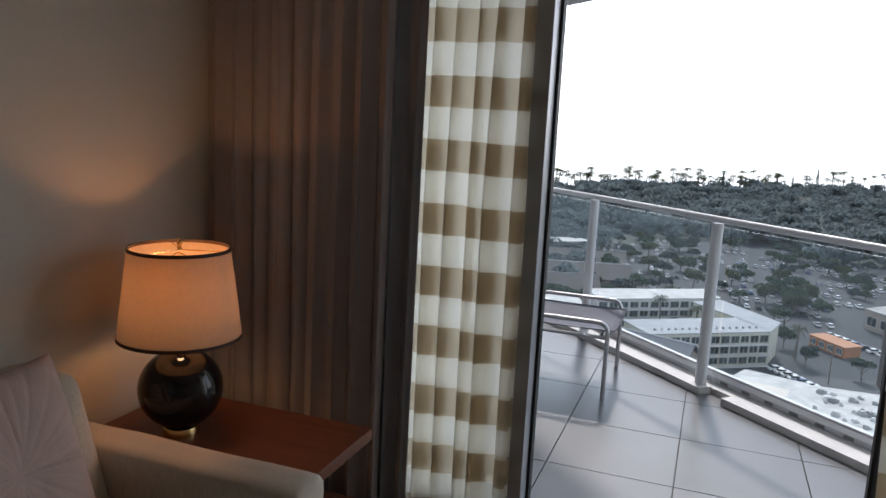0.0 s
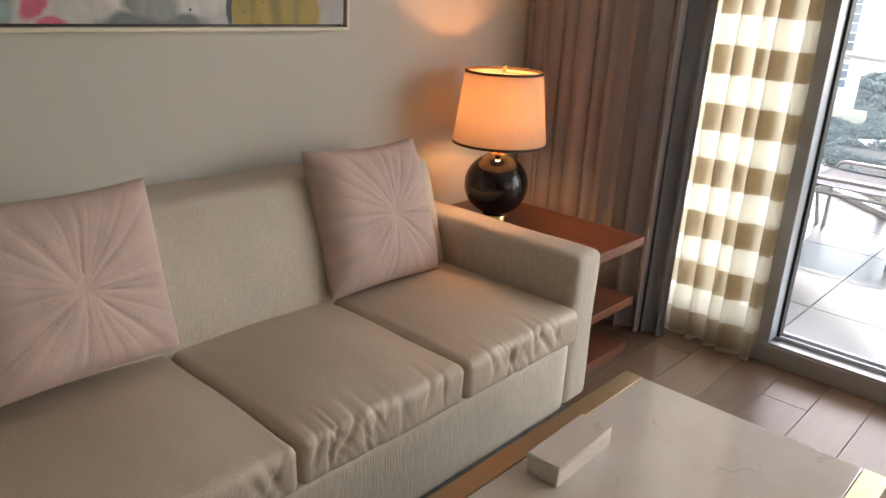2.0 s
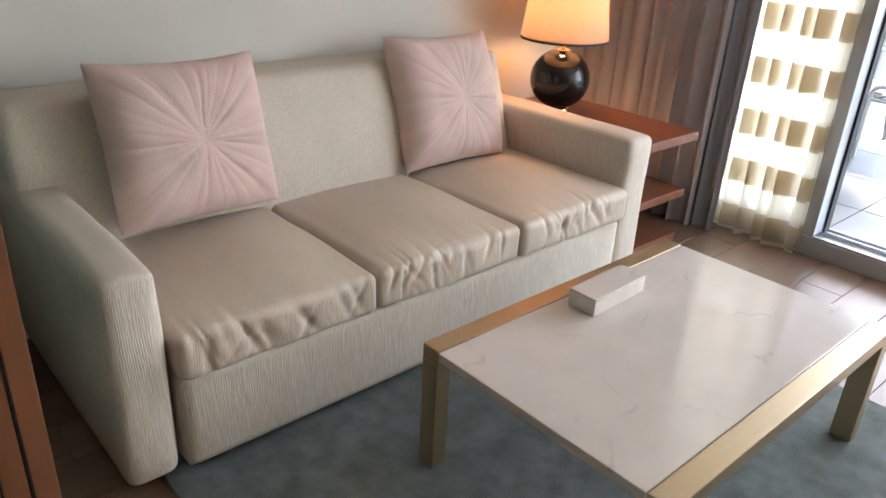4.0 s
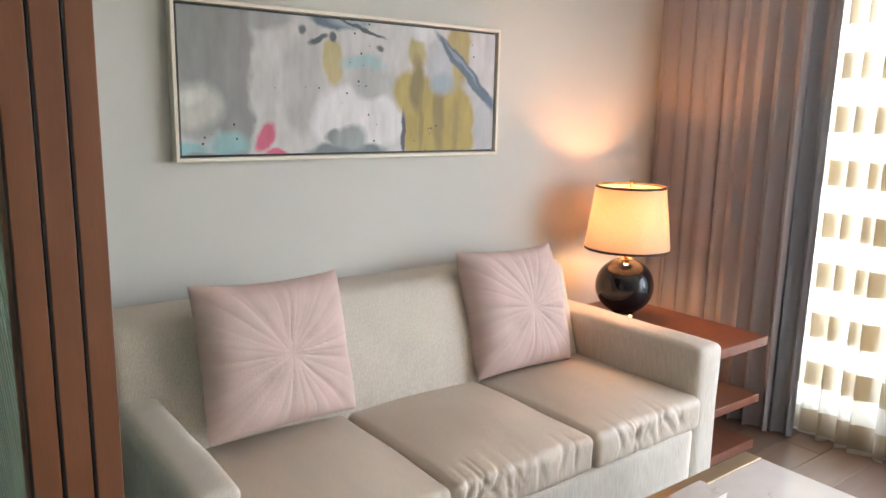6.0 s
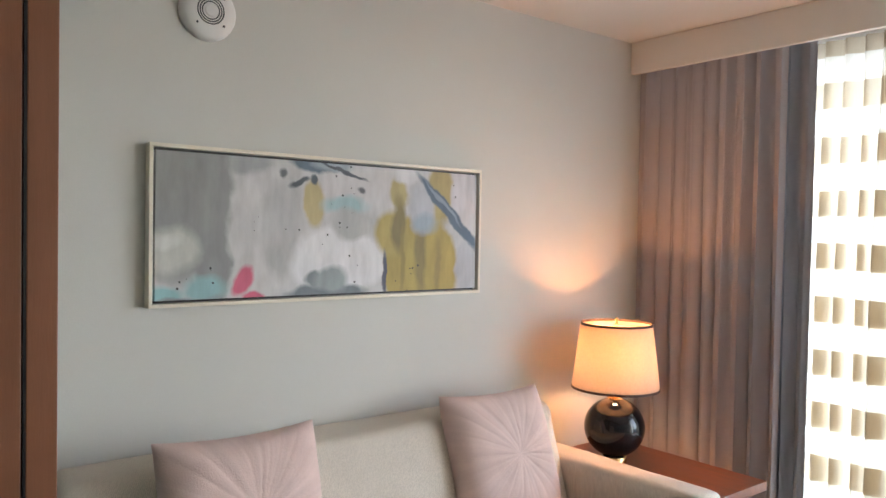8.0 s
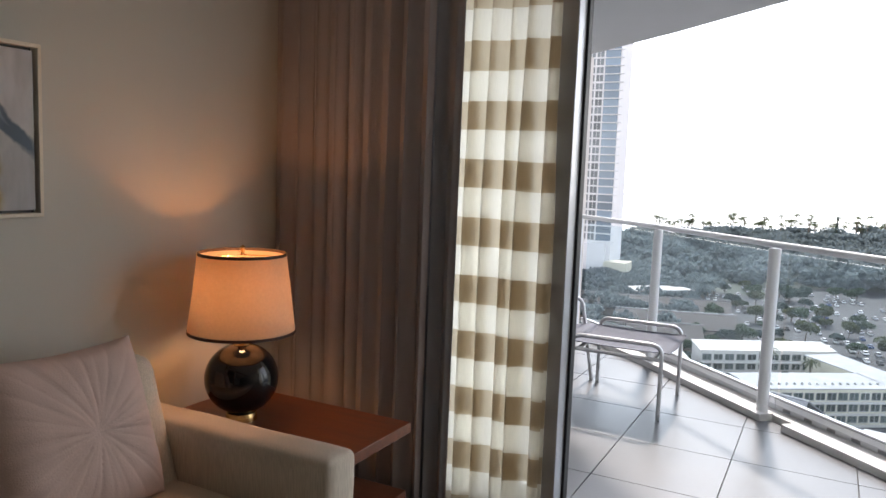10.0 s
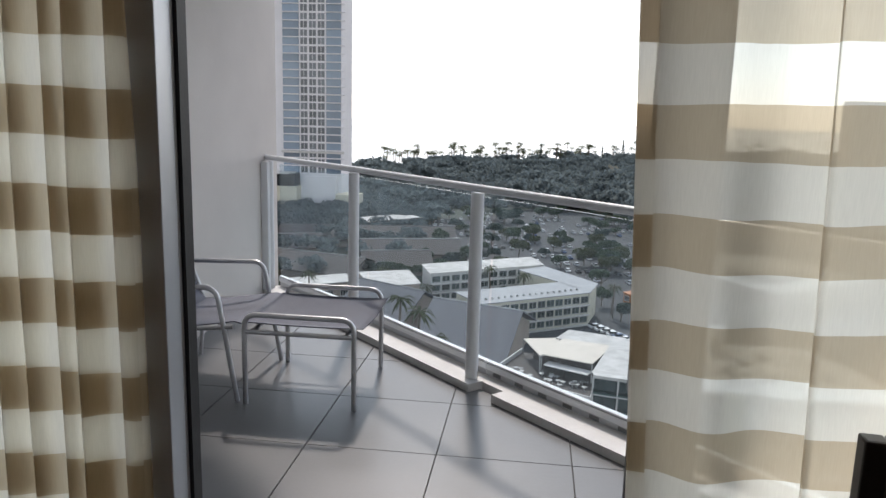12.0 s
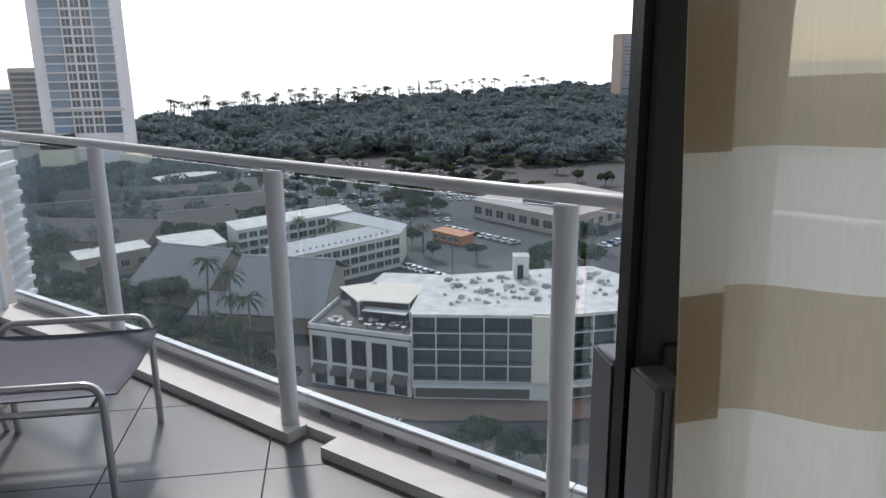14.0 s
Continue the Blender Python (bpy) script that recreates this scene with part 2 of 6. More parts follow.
def veined(m, color):
    """Thin broken veins through a stone."""
    n, l = m.node_tree.nodes, m.node_tree.links
    b, co = n["Principled BSDF"], n.new("ShaderNodeTexCoord")
    warp, cells, gaps = n.new("ShaderNodeTexNoise"), n.new("ShaderNodeTexVoronoi"), n.new("ShaderNodeTexNoise")
    warp.inputs["Scale"].default_value, warp.inputs["Detail"].default_value = 5.0, 6.0
    gaps.inputs["Scale"].default_value = 6.0
    cells.feature = "DISTANCE_TO_EDGE"
    cells.inputs["Scale"].default_value = 2.6
    mv, line, some, both, mix = n.new("ShaderNodeVectorMath"), n.new("ShaderNodeMapRange"), n.new("ShaderNodeMapRange"), n.new("ShaderNodeMath"), n.new("ShaderNodeMix")
    mv.operation, mv.inputs["Scale"].default_value = "SCALE", 0.35
    add = n.new("ShaderNodeVectorMath")
    l.new(co.outputs["Object"], warp.inputs[0])
    l.new(co.outputs["Object"], gaps.inputs[0])
    l.new(warp.outputs["Color"], mv.inputs[0])
    l.new(mv.outputs[0], add.inputs[0])
    l.new(co.outputs["Object"], add.inputs[1])
    l.new(add.outputs[0], cells.inputs[0])
    line.inputs["From Max"].default_value, line.inputs["To Min"].default_value, line.inputs["To Max"].default_value = 0.018, 0.6, 0.0
    some.inputs["From Min"].default_value, some.inputs["From Max"].default_value = 0.48, 0.66
    both.operation = "MULTIPLY"
    l.new(cells.outputs["Distance"], line.inputs[0])
    l.new(gaps.outputs[0], some.inputs[0])
    l.new(line.outputs[0], both.inputs[0])
    l.new(some.outputs[0], both.inputs[1])
    mix.data_type = "RGBA"
    l.new(both.outputs[0], mix.inputs["Factor"])
    l.new(b.inputs["Base Color"].links[0].from_socket, mix.inputs["A"])
    mix.inputs["B"].default_value = (*color, 1)
    l.new(mix.outputs["Result"], b.inputs["Base Color"])


veined(MARBLE, (0.42, 0.36, 0.32))
BRASS = surface("brushed champagne brass", (0.55, 0.43, 0.28), 0.37, metal=1.0, vary=0.08, scale=5, fine=120, bump=0.05, stretch=(1, 0.1, 1))
BLACKG = surface("black glazed ceramic", (0.008, 0.008, 0.010), 0.07, vary=0.1, scale=3, fine=40, bump=0.0)
SHADE = lit_cloth("linen lamp shade", (0.60, 0.52, 0.44), 0.5)
TRIMD = surface("dark shade trim", (0.04, 0.02, 0.014), 0.6, scale=20)
GOLD = surface("polished brass", (0.75, 0.52, 0.24), 0.2, metal=1.0, vary=0.05)
ALU = surface("silver aluminium frame", (0.52, 0.54, 0.57), 0.4, metal=0.6, vary=0.05, scale=4, fine=150, bump=0.03)
ALUD = surface("dark bronze aluminium", (0.06, 0.066, 0.072), 0.45, metal=0.3, vary=0.1, scale=4, fine=150, bump=0.03)
GREYH = surface("grey anodised handle", (0.20, 0.205, 0.215), 0.4, metal=0.4, vary=0.08, scale=10, fine=150, bump=0.03)
RUBBER = surface("black gasket", (0.012, 0.012, 0.013), 0.6, scale=8)
RAILW = surface("pale grey powder coat", (0.72, 0.74, 0.77), 0.37, vary=0.06, scale=5, fine=120, bump=0.03)
TUBE = surface("satin silver tube", (0.58, 0.58, 0.60), 0.37, metal=0.9, vary=0.06, scale=8, fine=150, bump=0.02)
SLING = surface("blue grey mesh sling", (0.105, 0.112, 0.145), 0.75, vary=0.08, scale=6, fine=420, bump=0.35)
TILE = surface("grey porcelain tile", (0.155, 0.156, 0.162), 0.31, vary=0.05, scale=2.5, fine=50, bump=0.04, piece=0.06)
GROUT = surface("dark grout", (0.10, 0.10, 0.10), 0.9, scale=20)
CURBW = surface("white painted concrete", (0.70, 0.685, 0.675), 0.6, vary=0.10, scale=5, fine=60, bump=0.15)
STUCCO = surface("pale stucco", (0.60, 0.58, 0.56), 0.85, vary=0.06, scale=2, fine=110, bump=0.2)
PANE = glass("window pane", haze=0.02)
# bluish veil in the glass colour stands in for outdoor haze and glare
RAILGLASS = glass("salt-hazed rail glass", color=(0.92, 0.97, 0.99), haze=0.034, haze_color=(0.62, 0.76, 0.85))
WHITE = surface("white plastic", (0.75, 0.74, 0.72), 0.45, vary=0.03, bump=0.0)
FRAMEW = surface("champagne picture frame", (0.78, 0.72, 0.60), 0.4, metal=0.0, vary=0.06, scale=8, fine=90)
BLACK = surface("black lacquer", (0.01, 0.01, 0.01), 0.35, scale=8)


# ---- building helpers ----
def mesh(name, verts, faces, mat, smooth=False):
    me = bpy.data.meshes.new(name)
    me.from_pydata(verts, [], faces)
    me.materials.append(mat)
    if smooth:
        me.polygons.foreach_set("use_smooth", [True] * len(me.polygons))
    me.update()
    return me


def part(name, data, parent=None, label="", at=None):
    ob = new(name, data)
    if parent:
        ob.parent = parent
    if at:
        ob.location = at
    return tagged(ob, label)


def thing(name, label, category, at=(0, 0, 0), turn=0, group="", kind=""):
    ob = new(name)
    ob.location, ob.rotation_euler = at, (0, 0, radians(turn))
    return tagged(ob, label, category, group, kind)


BOXF = [(0, 3, 2, 1), (4, 5, 6, 7), (0, 1, 5, 4), (1, 2, 6, 5), (2, 3, 7, 6), (3, 0, 4, 7)]


def corners(a, b):
    (x0, y0, z0), (x1, y1, z1) = a, b
    return [(x0, y0, z0), (x1, y0, z0), (x1, y1, z0), (x0, y1, z0), (x0, y0, z1), (x1, y0, z1), (x1, y1, z1), (x0, y1, z1)]


def boxes(name, spans, mat):
    v, f = [], []
    for a, b in spans:
        f += [tuple(i + len(v) for i in q) for q in BOXF]
        v += corners(a, b)
    return mesh(name, v, f, mat)


def box(name, a, b, mat, bevel=0.0, steps=2):
    if not bevel:
        return mesh(name, corners(a, b), BOXF, mat)
    bm = bmesh.new()
    vs = [bm.verts.new(c) for c in corners(a, b)]
    for q in BOXF:
        bm.faces.new([vs[i] for i in q])
    bmesh.ops.bevel(bm, geom=bm.edges[:], offset=bevel, segments=steps, profile=0.5, affect="EDGES")
    return finish(name, bm, mat, True, 20)


def finish(name, bm, mat, smooth=False, crease=40):
    bmesh.ops.recalc_face_normals(bm, faces=bm.faces[:])
    me = bpy.data.meshes.new(name)
    bm.to_mesh(me)
    bm.free()
    me.materials.append(mat)
    if smooth:
        me.polygons.foreach_set("use_smooth", [True] * len(me.polygons))
        me.set_sharp_from_angle(angle=radians(crease))
    return me


def prism(name, ring, z0, z1, mat):
    """Upright prism over a plan outline."""
    n = len(ring)
    v = [(x, y, z0) for x, y in ring] + [(x, y, z1) for x, y in ring]
    bm = bmesh.new()
    vs = [bm.verts.new(c) for c in v]
    bm.faces.new(vs[:n][::-1])
    bm.faces.new(vs[n:])
    for i in range(n):
        j = (i + 1) % n
        bm.faces.new((vs[i], vs[j], vs[n + j], vs[n + i]))
    return finish(name, bm, mat)


def lathe(name, profile, mat, seg=48, closed=False):
    v, f = [], []
    for i in range(seg):
        a = 2 * math.pi * i / seg
        v += [(r * math.cos(a), r * math.sin(a), z) for r, z in profile]
    k = len(profile)
    for i in range(seg):
        j = (i + 1) % seg
        for q in range(k if closed else k - 1):
            w = (q + 1) % k
            f.append((i * k + q, j * k + q, j * k + w, i * k + w))
    me = mesh(name, v, f, mat, True)
    me.set_sharp_from_angle(angle=radians(45))
    return me


def rounded(points, radius, steps=6):
    """Path with its inner corners rounded."""
    pts = [Vector(p) for p in points]
    out = [pts[0]]
    for a, b, c in zip(pts, pts[1:], pts[2:]):
        u, w = (a - b), (c - b)
        r = min(radius, u.length * 0.49, w.length * 0.49)
        p, q = b + u.normalized() * r, b + w.normalized() * r
        for i in range(steps + 1):
            t = i / steps
            out.append(p.lerp(b, t).lerp(b.lerp(q, t), t))
    return out + [pts[-1]]


def tube(name, points, radius, mat, seg=10):
    pts = [Vector(p) for p in points]
    v, f = [], []
    side = None
    for i, p in enumerate(pts):
        d = (pts[min(i + 1, len(pts) - 1)] - pts[max(i - 1, 0)]).normalized()
        if side is None:
            side = d.orthogonal().normalized()
        side = (side - d * side.dot(d)).normalized()
        up = d.cross(side)
        for k in range(seg):
            a = 2 * math.pi * k / seg
            v.append(tuple(p + side * (radius * math.cos(a)) + up * (radius * math.sin(a))))
    for i in range(len(pts) - 1):
        for k in range(seg):
            w = (k + 1) % seg
            f.append((i * seg + k, i * seg + w, (i + 1) * seg + w, (i + 1) * seg + k))
    f += [tuple(range(seg))[::-1], tuple(range((len(pts) - 1) * seg, len(pts) * seg))]
    me = mesh(name, v, f, mat, True)
    me.set_sharp_from_angle(angle=radians(50))
    return me


def soft(name, size, radius, mat, cells=(16, 16, 8), shape=None):
    """Upholstered block round its centre: rounded edges; shape(p, n) moves each point."""
    hx, hy, hz = (s / 2 for s in size)
    bm = bmesh.new()
    nx, ny, nz = cells
    seen = {}
    def vert(i, j, k):
        if (i, j, k) not in seen:
            def spread(t, h):
                t = 2 * t - 1
                return h * math.copysign(1 - (1 - abs(t)) ** 1.5, t)
            p = Vector((spread(i / nx, hx), spread(j / ny, hy), spread(k / nz, hz)))
            r = min(radius, hx, hy, hz)
            core = Vector((max(-hx + r, min(hx - r, p.x)), max(-hy + r, min(hy - r, p.y)), max(-hz + r, min(hz - r, p.z))))
            d = p - core
            nrm = d.normalized() if d.length > 1e-9 else Vector((0, 0, 1))
            if d.length > r:
                p = core + nrm * r
            if shape:
                p = shape(p, nrm)
            seen[(i, j, k)] = bm.verts.new(p)
        return seen[(i, j, k)]
    for i in range(nx):
        for j in range(ny):
            for k in (0, nz):
                bm.faces.new([vert(i, j, k), vert(i + 1, j, k), vert(i + 1, j + 1, k), vert(i, j + 1, k)])
    for i in range(nx):
        for k in range(nz):
            for j in (0, ny):
                bm.faces.new([vert(i, j, k), vert(i + 1, j, k), vert(i + 1, j, k + 1), vert(i, j, k + 1)])
    for j in range(ny):
        for k in range(nz):
            for i in (0, nx):
                bm.faces.new([vert(i, j, k), vert(i, j + 1, k), vert(i, j + 1, k + 1), vert(i, j, k + 1)])
    bmesh.ops.recalc_face_normals(bm, faces=bm.faces[:])
    me = bpy.data.meshes.new(name)
    bm.to_mesh(me)
    bm.free()
    me.materials.append(mat)
    me.polygons.foreach_set("use_smooth", [True] * len(me.polygons))
    return me


def structure(name, data, label, category, at=None):
    return tagged(part(name, data, None, "", at), label, category, "", "structure")


# ---- the suite: shell ----
FZ, CZ = -0.06, 2.61            # floor and ceiling
XW, XE, YS = -1.83, 3.3, -4.2   # sofa wall, far side wall, back wall
YG0, YG1 = 2.80, 2.95           # glazing line
structure("wall_west", box("wall_west", (XW - 0.2, YS - 0.2, FZ - 0.2), (XW, YG1, CZ + 0.2), WALL), "warm off-white painted plaster wall behind the sofa", "wall")
structure("wall_east", box("wall_east", (XE, YS - 0.2, FZ - 0.2), (XE + 0.2, YG1, CZ + 0.2), WALL), "warm off-white painted plaster side wall", "wall")
structure("wall_south", box("wall_south", (XW, YS - 0.2, FZ - 0.2), (XE, YS, CZ + 0.2), WALL), "warm off-white painted plaster back wall", "wall")
structure("ceiling", box("ceiling", (XW, YS, CZ), (XE, YG1, CZ + 0.2), CEIL), "smooth off-white painted ceiling", "ceiling")
valance = structure("valance", box("valance", (XW, 2.50, 2.44), (XE, 2.53, CZ), CEIL, 0.004), "off-white curtain pelmet below the ceiling", "trim")
structure("wall_window_head", box("head", (XW, YG0, 2.44), (XE, YG1, CZ), WALL), "plaster strip above the sliding doors", "wall")
floor = structure("floor", box("floor", (XW, YS, FZ - 0.2), (XE, YG0 - 0.06, FZ - 0.012), SUBFLOOR), "brown wood plank floor in long boards", "floor")


# ---- sliding doors ----
def frame_bar(name, parent, a, b, mat=ALU, label=""):
    return part(name, box(name, a, b, mat, 0.004, 1), parent, label)


sill = structure("door_sill", boxes("door_sill", [((XW, YG0 - 0.06, FZ - 0.2), (XE, YG1 + 0.01, 0.022)), ((XW, YG0 - 0.055, 0.022), (XE, YG0 - 0.03, 0.036)),
                 ((XW, YG0 + 0.045, 0.022), (XE, YG0 + 0.055, 0.04)), ((XW, YG1 - 0.05, 0.022), (XE, YG1 - 0.04, 0.04))], ALU), "silver aluminium sliding door track", "door sill")


def door_leaf(name, label, x0, x1, y, stile_mat, z0=0.04, z1=2.44, left=0.085, right=0.085):
    """Glazed aluminium leaf with stiles, rails, gaskets and one pane."""
    leaf = tagged(thing(name, label, "glass door"), kind="structure")
    frame_bar("stile", leaf, (x0, y - 0.025, z0), (x0 + left, y + 0.025, z1), stile_mat)
    frame_bar("stile", leaf, (x1 - right, y - 0.025, z0), (x1, y + 0.025, z1), stile_mat)
    frame_bar("bottom_rail", leaf, (x0 + left, y - 0.024, z0), (x1 - right, y + 0.024, z0 + 0.10), stile_mat)
    frame_bar("top_rail", leaf, (x0 + left, y - 0.024, z1 - 0.08), (x1 - right, y + 0.024, z1), stile_mat)
    p = part("pane", box("pane", (x0 + left, y - 0.004, z0 + 0.10), (x1 - right, y + 0.004, z1 - 0.08), PANE), leaf, "clear glass pane")
    p.visible_shadow = False
    return leaf


door_1 = door_leaf("door_1", "silver aluminium framed fixed glass door panel", XW, -0.452, 2.85, ALU, right=0.085)
part("gasket", box("gasket", (-0.452, 2.835, 0.04), (-0.440, 2.885, 2.44), RUBBER), door_1, "black rubber gasket")
part("gasket", box("gasket", (-0.452, 2.74, 0.04), (-0.538, 2.824, 2.44), ALU, 0.004), door_1, "silver interlock post")
door_2 = door_leaf("door_2", "dark aluminium framed sliding glass door, pushed open", 0.784, 2.05, 2.905, ALUD, left=0.165)
part("gasket", box("gasket", (0.772, 2.888, 0.04), (0.784, 2.922, 2.44), RUBBER), door_2, "black rubber seal")
for y, ztop in ((2.838, 1.13), (2.972, 1.105)):
    h = part("handle", box("handle", (0.775, y - 0.032, ztop - 0.36), (0.813, y + 0.032, ztop), GREYH, 0.006), door_2, "grey ribbed pull handle")
    part("rib", boxes("rib", [((0.7735 + 0.0115 * k, y - 0.035, ztop - 0.355), (0.778 + 0.0115 * k, y + 0.035, ztop - 0.005)) for k in range(4)], GREYH), h)
plate = part("lock_plate", box("lock_plate", (0.816, 2.872, 0.84), (0.858, 2.882, 1.15), ALUD, 0.003), door_2, "dark lock plate")
part("screw", lathe("screw", [(0, 0.003), (0.006, 0.003), (0.007, 0)], BLACK, 12), plate).matrix_basis = pose(0.836, 2.872, 1.12, 90, 0, 0)
door_leaf("door_3", "silver aluminium framed fixed glass door panel", 2.0, XE, 2.80, ALU)


# ---- curtains ----
def hanging(name, x0, x1, y, z0, z1, mat, waves, amp, seed, rows=36, per=14, flare=0.4):
    """Pleated cloth: folds of uneven width that soften and spread towards the hem."""
    rnd = random.Random(seed)
    n = waves * per
    ph = [rnd.uniform(-0.9, 0.9) for _ in range(waves + 2)]
    ph[0], ph[1] = 0.0, 0.3
    am = [rnd.uniform(0.55, 1.25) for _ in range(waves + 2)]
    v, f = [], []
    for r in range(rows + 1):
        t = r / rows
        z = z1 + (z0 - z1) * t
        for i in range(n + 1):
            u = i / n
            k = u * waves
            c = int(min(k, waves - 1))
            w = k - c
            a = amp * (am[c] * (1 - w) + am[c + 1] * w) * (0.75 + flare * t) * min(1, 0.35 + 0.9 * k, 0.35 + 0.9 * (waves - k))
            shift = ph[c] * (1 - w) + ph[c + 1] * w
            x = x0 + (x1 - x0) * u + 0.35 * a * math.sin(2 * 2 * math.pi * k + shift) + 0.012 * t * math.sin(3 * u * waves + seed) * min(1, k)
            yy = y + a * math.sin(2 * math.pi * k + shift * (0.5 + 0.5 * t)) + 0.25 * a * math.sin(4.3 * math.pi * k + 2 * shift + 1.5 * t)
            v.append((x, yy, z))
    for r in range(rows):
        for i in range(n):
            a = r * (n + 1) + i
            f.append((a, a + 1, a + n + 2, a + n + 1))
    return mesh(name, v, f, mat, True)


def gathered(name, x_top, x_low, x1, y, z0, z1, mat, waves, fold, amp, seed, rows=40, per=22, pinch=0.0, flare=0.35):
    """Sheer drawn together: each pleat doubles back on itself, so that single and threefold cloth take turns.
    pinch: doubles the cloth in one narrow strip of each wave instead."""
    rnd = random.Random(seed)
    n = waves * per
    ph = [rnd.uniform(-0.5, 0.5) for _ in range(waves + 2)]
    am = [rnd.uniform(0.65, 1.3) for _ in range(waves + 2)]
    drift = [rnd.uniform(-0.8, 0.8) for _ in range(waves + 2)]
    v, f = [], []
    for r in range(rows + 1):
        t = r / rows
        x0 = x_top + (x_low - x_top) * t
        for i in range(n + 1):
            u = i / n
            k = u * waves
            c = int(min(k, waves - 1))
            w = k - c
            w = w * w * (3 - 2 * w)
            mixed = lambda a: a[c] * (1 - w) + a[c + 1] * w
            s = math.sin(2 * math.pi * k + mixed(ph) + 0.5 * t * mixed(drift))
            open_top = 0.55 + (0.45 + flare) * min(1, 2.2 * t)
            x = x0 + (x1 - x0) * u + fold * mixed(am) * open_top * s * min(1, 1.6 * k, 1.6 * (waves - k))
            nip = pinch * s * math.exp(-((k - c - 0.5) / 0.13) ** 2) if c else 0.0
            x += nip * mixed(am)
            yy = y + amp * mixed(am) * (0.7 + flare * t) * s + 0.15 * nip
            yy += 0.006 * math.sin(9 * u * waves + 2.5 * t + seed) * (0.3 + t)
            hem = 0.012 * t ** 12 * math.sin(5.1 * k + seed)
            v.append((x, yy, z1 + (z0 - z1) * t + hem))
    for r in range(rows):
        for i in range(n):
            a = r * (n + 1) + i
            f.append((a, a + 1, a + n + 2, a + n + 1))
    return mesh(name, v, f, mat, True)


drape = thing("drape", "long taupe blackout drape in deep folds beside the sliding door", "curtain")
part("cloth", hanging("cloth", XW - 0.012, -1.0, 2.58, FZ - 0.01, 2.47, DRAPE, 9, 0.030, 8, flare=0.45), drape)
part("lining", hanging("lining", -1.07, -0.885, 2.615, FZ - 0.01, 2.47, LINING, 2, 0.018, 5), drape, "dark grey blackout lining edge")
part("track", box("track", (XW, 2.57, 2.47), (-0.4, 2.59, 2.49), WHITE), drape, "white ceiling curtain track")
sheer = thing("sheer_curtain", "sheer cream curtain with brown woven bands, drawn back", "curtain", group="sheer curtains")
part("cloth", gathered("cloth", -1.00, -0.99, -0.505, 2.70, FZ + 0.012, 2.47, SHEER, 6, 0.037, 0.028, 11), sheer)
sheer_2 = thing("sheer_curtain", "sheer cream curtain with brown woven bands, hanging before the closed door", "curtain", group="sheer curtains")
part("cloth", gathered("cloth", 0.655, 0.765, XE - 0.05, 2.62, FZ + 0.012, 2.47, SHEER, 9, 0.004, 0.034, 23, pinch=0.095, flare=0.3), sheer_2)
hv = [(0.656 + 0.11 * k / 12 + 0.042 * i, 2.632 + 0.004 * math.sin(k + i), 2.47 - 2.518 * k / 12) for k in range(13) for i in (0, 1)]
part("hem", mesh("hem", hv, [(2 * k, 2 * k + 1, 2 * k + 3, 2 * k + 2) for k in range(12)], SHEER, True), sheer_2, "doubled side hem")
part("track", box("track", (0.6, 2.67, 2.47), (XE, 2.69, 2.49), WHITE), sheer_2, "white ceiling curtain track")


# ---- sofa ----
def wrinkle(seed, amount):
    def move(p, n):
        w = noise.noise(Vector((p.x * 5 + seed, p.y * 5, p.z * 5))) * amount
        return p + n * w
    return move


sofa = thing("sofa", "three-seat beige woven sofa with square arms against the wall", "sofa")
part("base", soft("base", (0.965, 1.85, 0.285), 0.02, SOFA, (10, 16, 6)), sofa, at=(-1.297, 0.728, 0.122))
for y, wide in ((-0.281, 0.142), (1.739, 0.164)):
    part("arm", soft("arm", (0.98, wide, 0.61), 0.035, SOFA, (16, 8, 12), wrinkle(y, 0.004)), sofa, at=(-1.31, y, 0.285))


def cushion(seed):
    rnd = random.Random(seed)
    knot = rnd.uniform(-0.16, 0.0)
    folds = [(rnd.uniform(-0.28, 0.28) if k < 9 else rnd.gauss(knot, 0.09), rnd.uniform(0.006, 0.015), rnd.uniform(0.003, 0.0075), rnd.uniform(-0.8, 0.8), rnd.uniform(-0.03, 0.05)) for k in range(26)]
    def move(p, n):
        u, w = p.x / 0.34, p.y / 0.31
        q = p.copy()
        if p.z > 0:
            q.z += 0.035 * (1 - u * u) * (1 - w * w)
        if p.x > 0.22:
            near = min(1, (p.x - 0.22) / 0.10)
            for y0, wide, deep, slant, zc in folds:
                d = (p.y - y0 - slant * p.z) / wide
                deep *= math.exp(-((p.z - zc) / 0.045) ** 2)
                q.x -= near * deep * math.exp(-d * d)
                if p.z > 0:
                    q.z -= near * 0.5 * deep * math.exp(-d * d)
        return q + n * 0.004 * noise.noise(Vector((p.x * 6 + seed, p.y * 6, p.z * 6)))
    return move


for i in range(3):
    part("seat_cushion", soft("seat_cushion", (0.69, 0.616, 0.135), 0.03, SEAT, (34, 150, 16), cushion(i + 4)), sofa, at=(-1.135, 0.111 + 0.6185 * i, 0.332))


def back_shape(p, n):
    t = (p.z + 0.22) / 0.44
    q = p.copy()
    q.x -= 0.13 * t
    if p.x > 0:
        q.x += 0.025 * (1 - (p.y / 1.005) ** 2) * math.sin(math.pi * min(1, max(0, t)))
    return q + n * 0.004 * noise.noise(p * 4)


part("backrest", soft("backrest", (0.25, 2.01, 0.55), 0.05, SOFA, (10, 44, 14), back_shape), sofa, at=(-1.555, 0.664, 0.545))


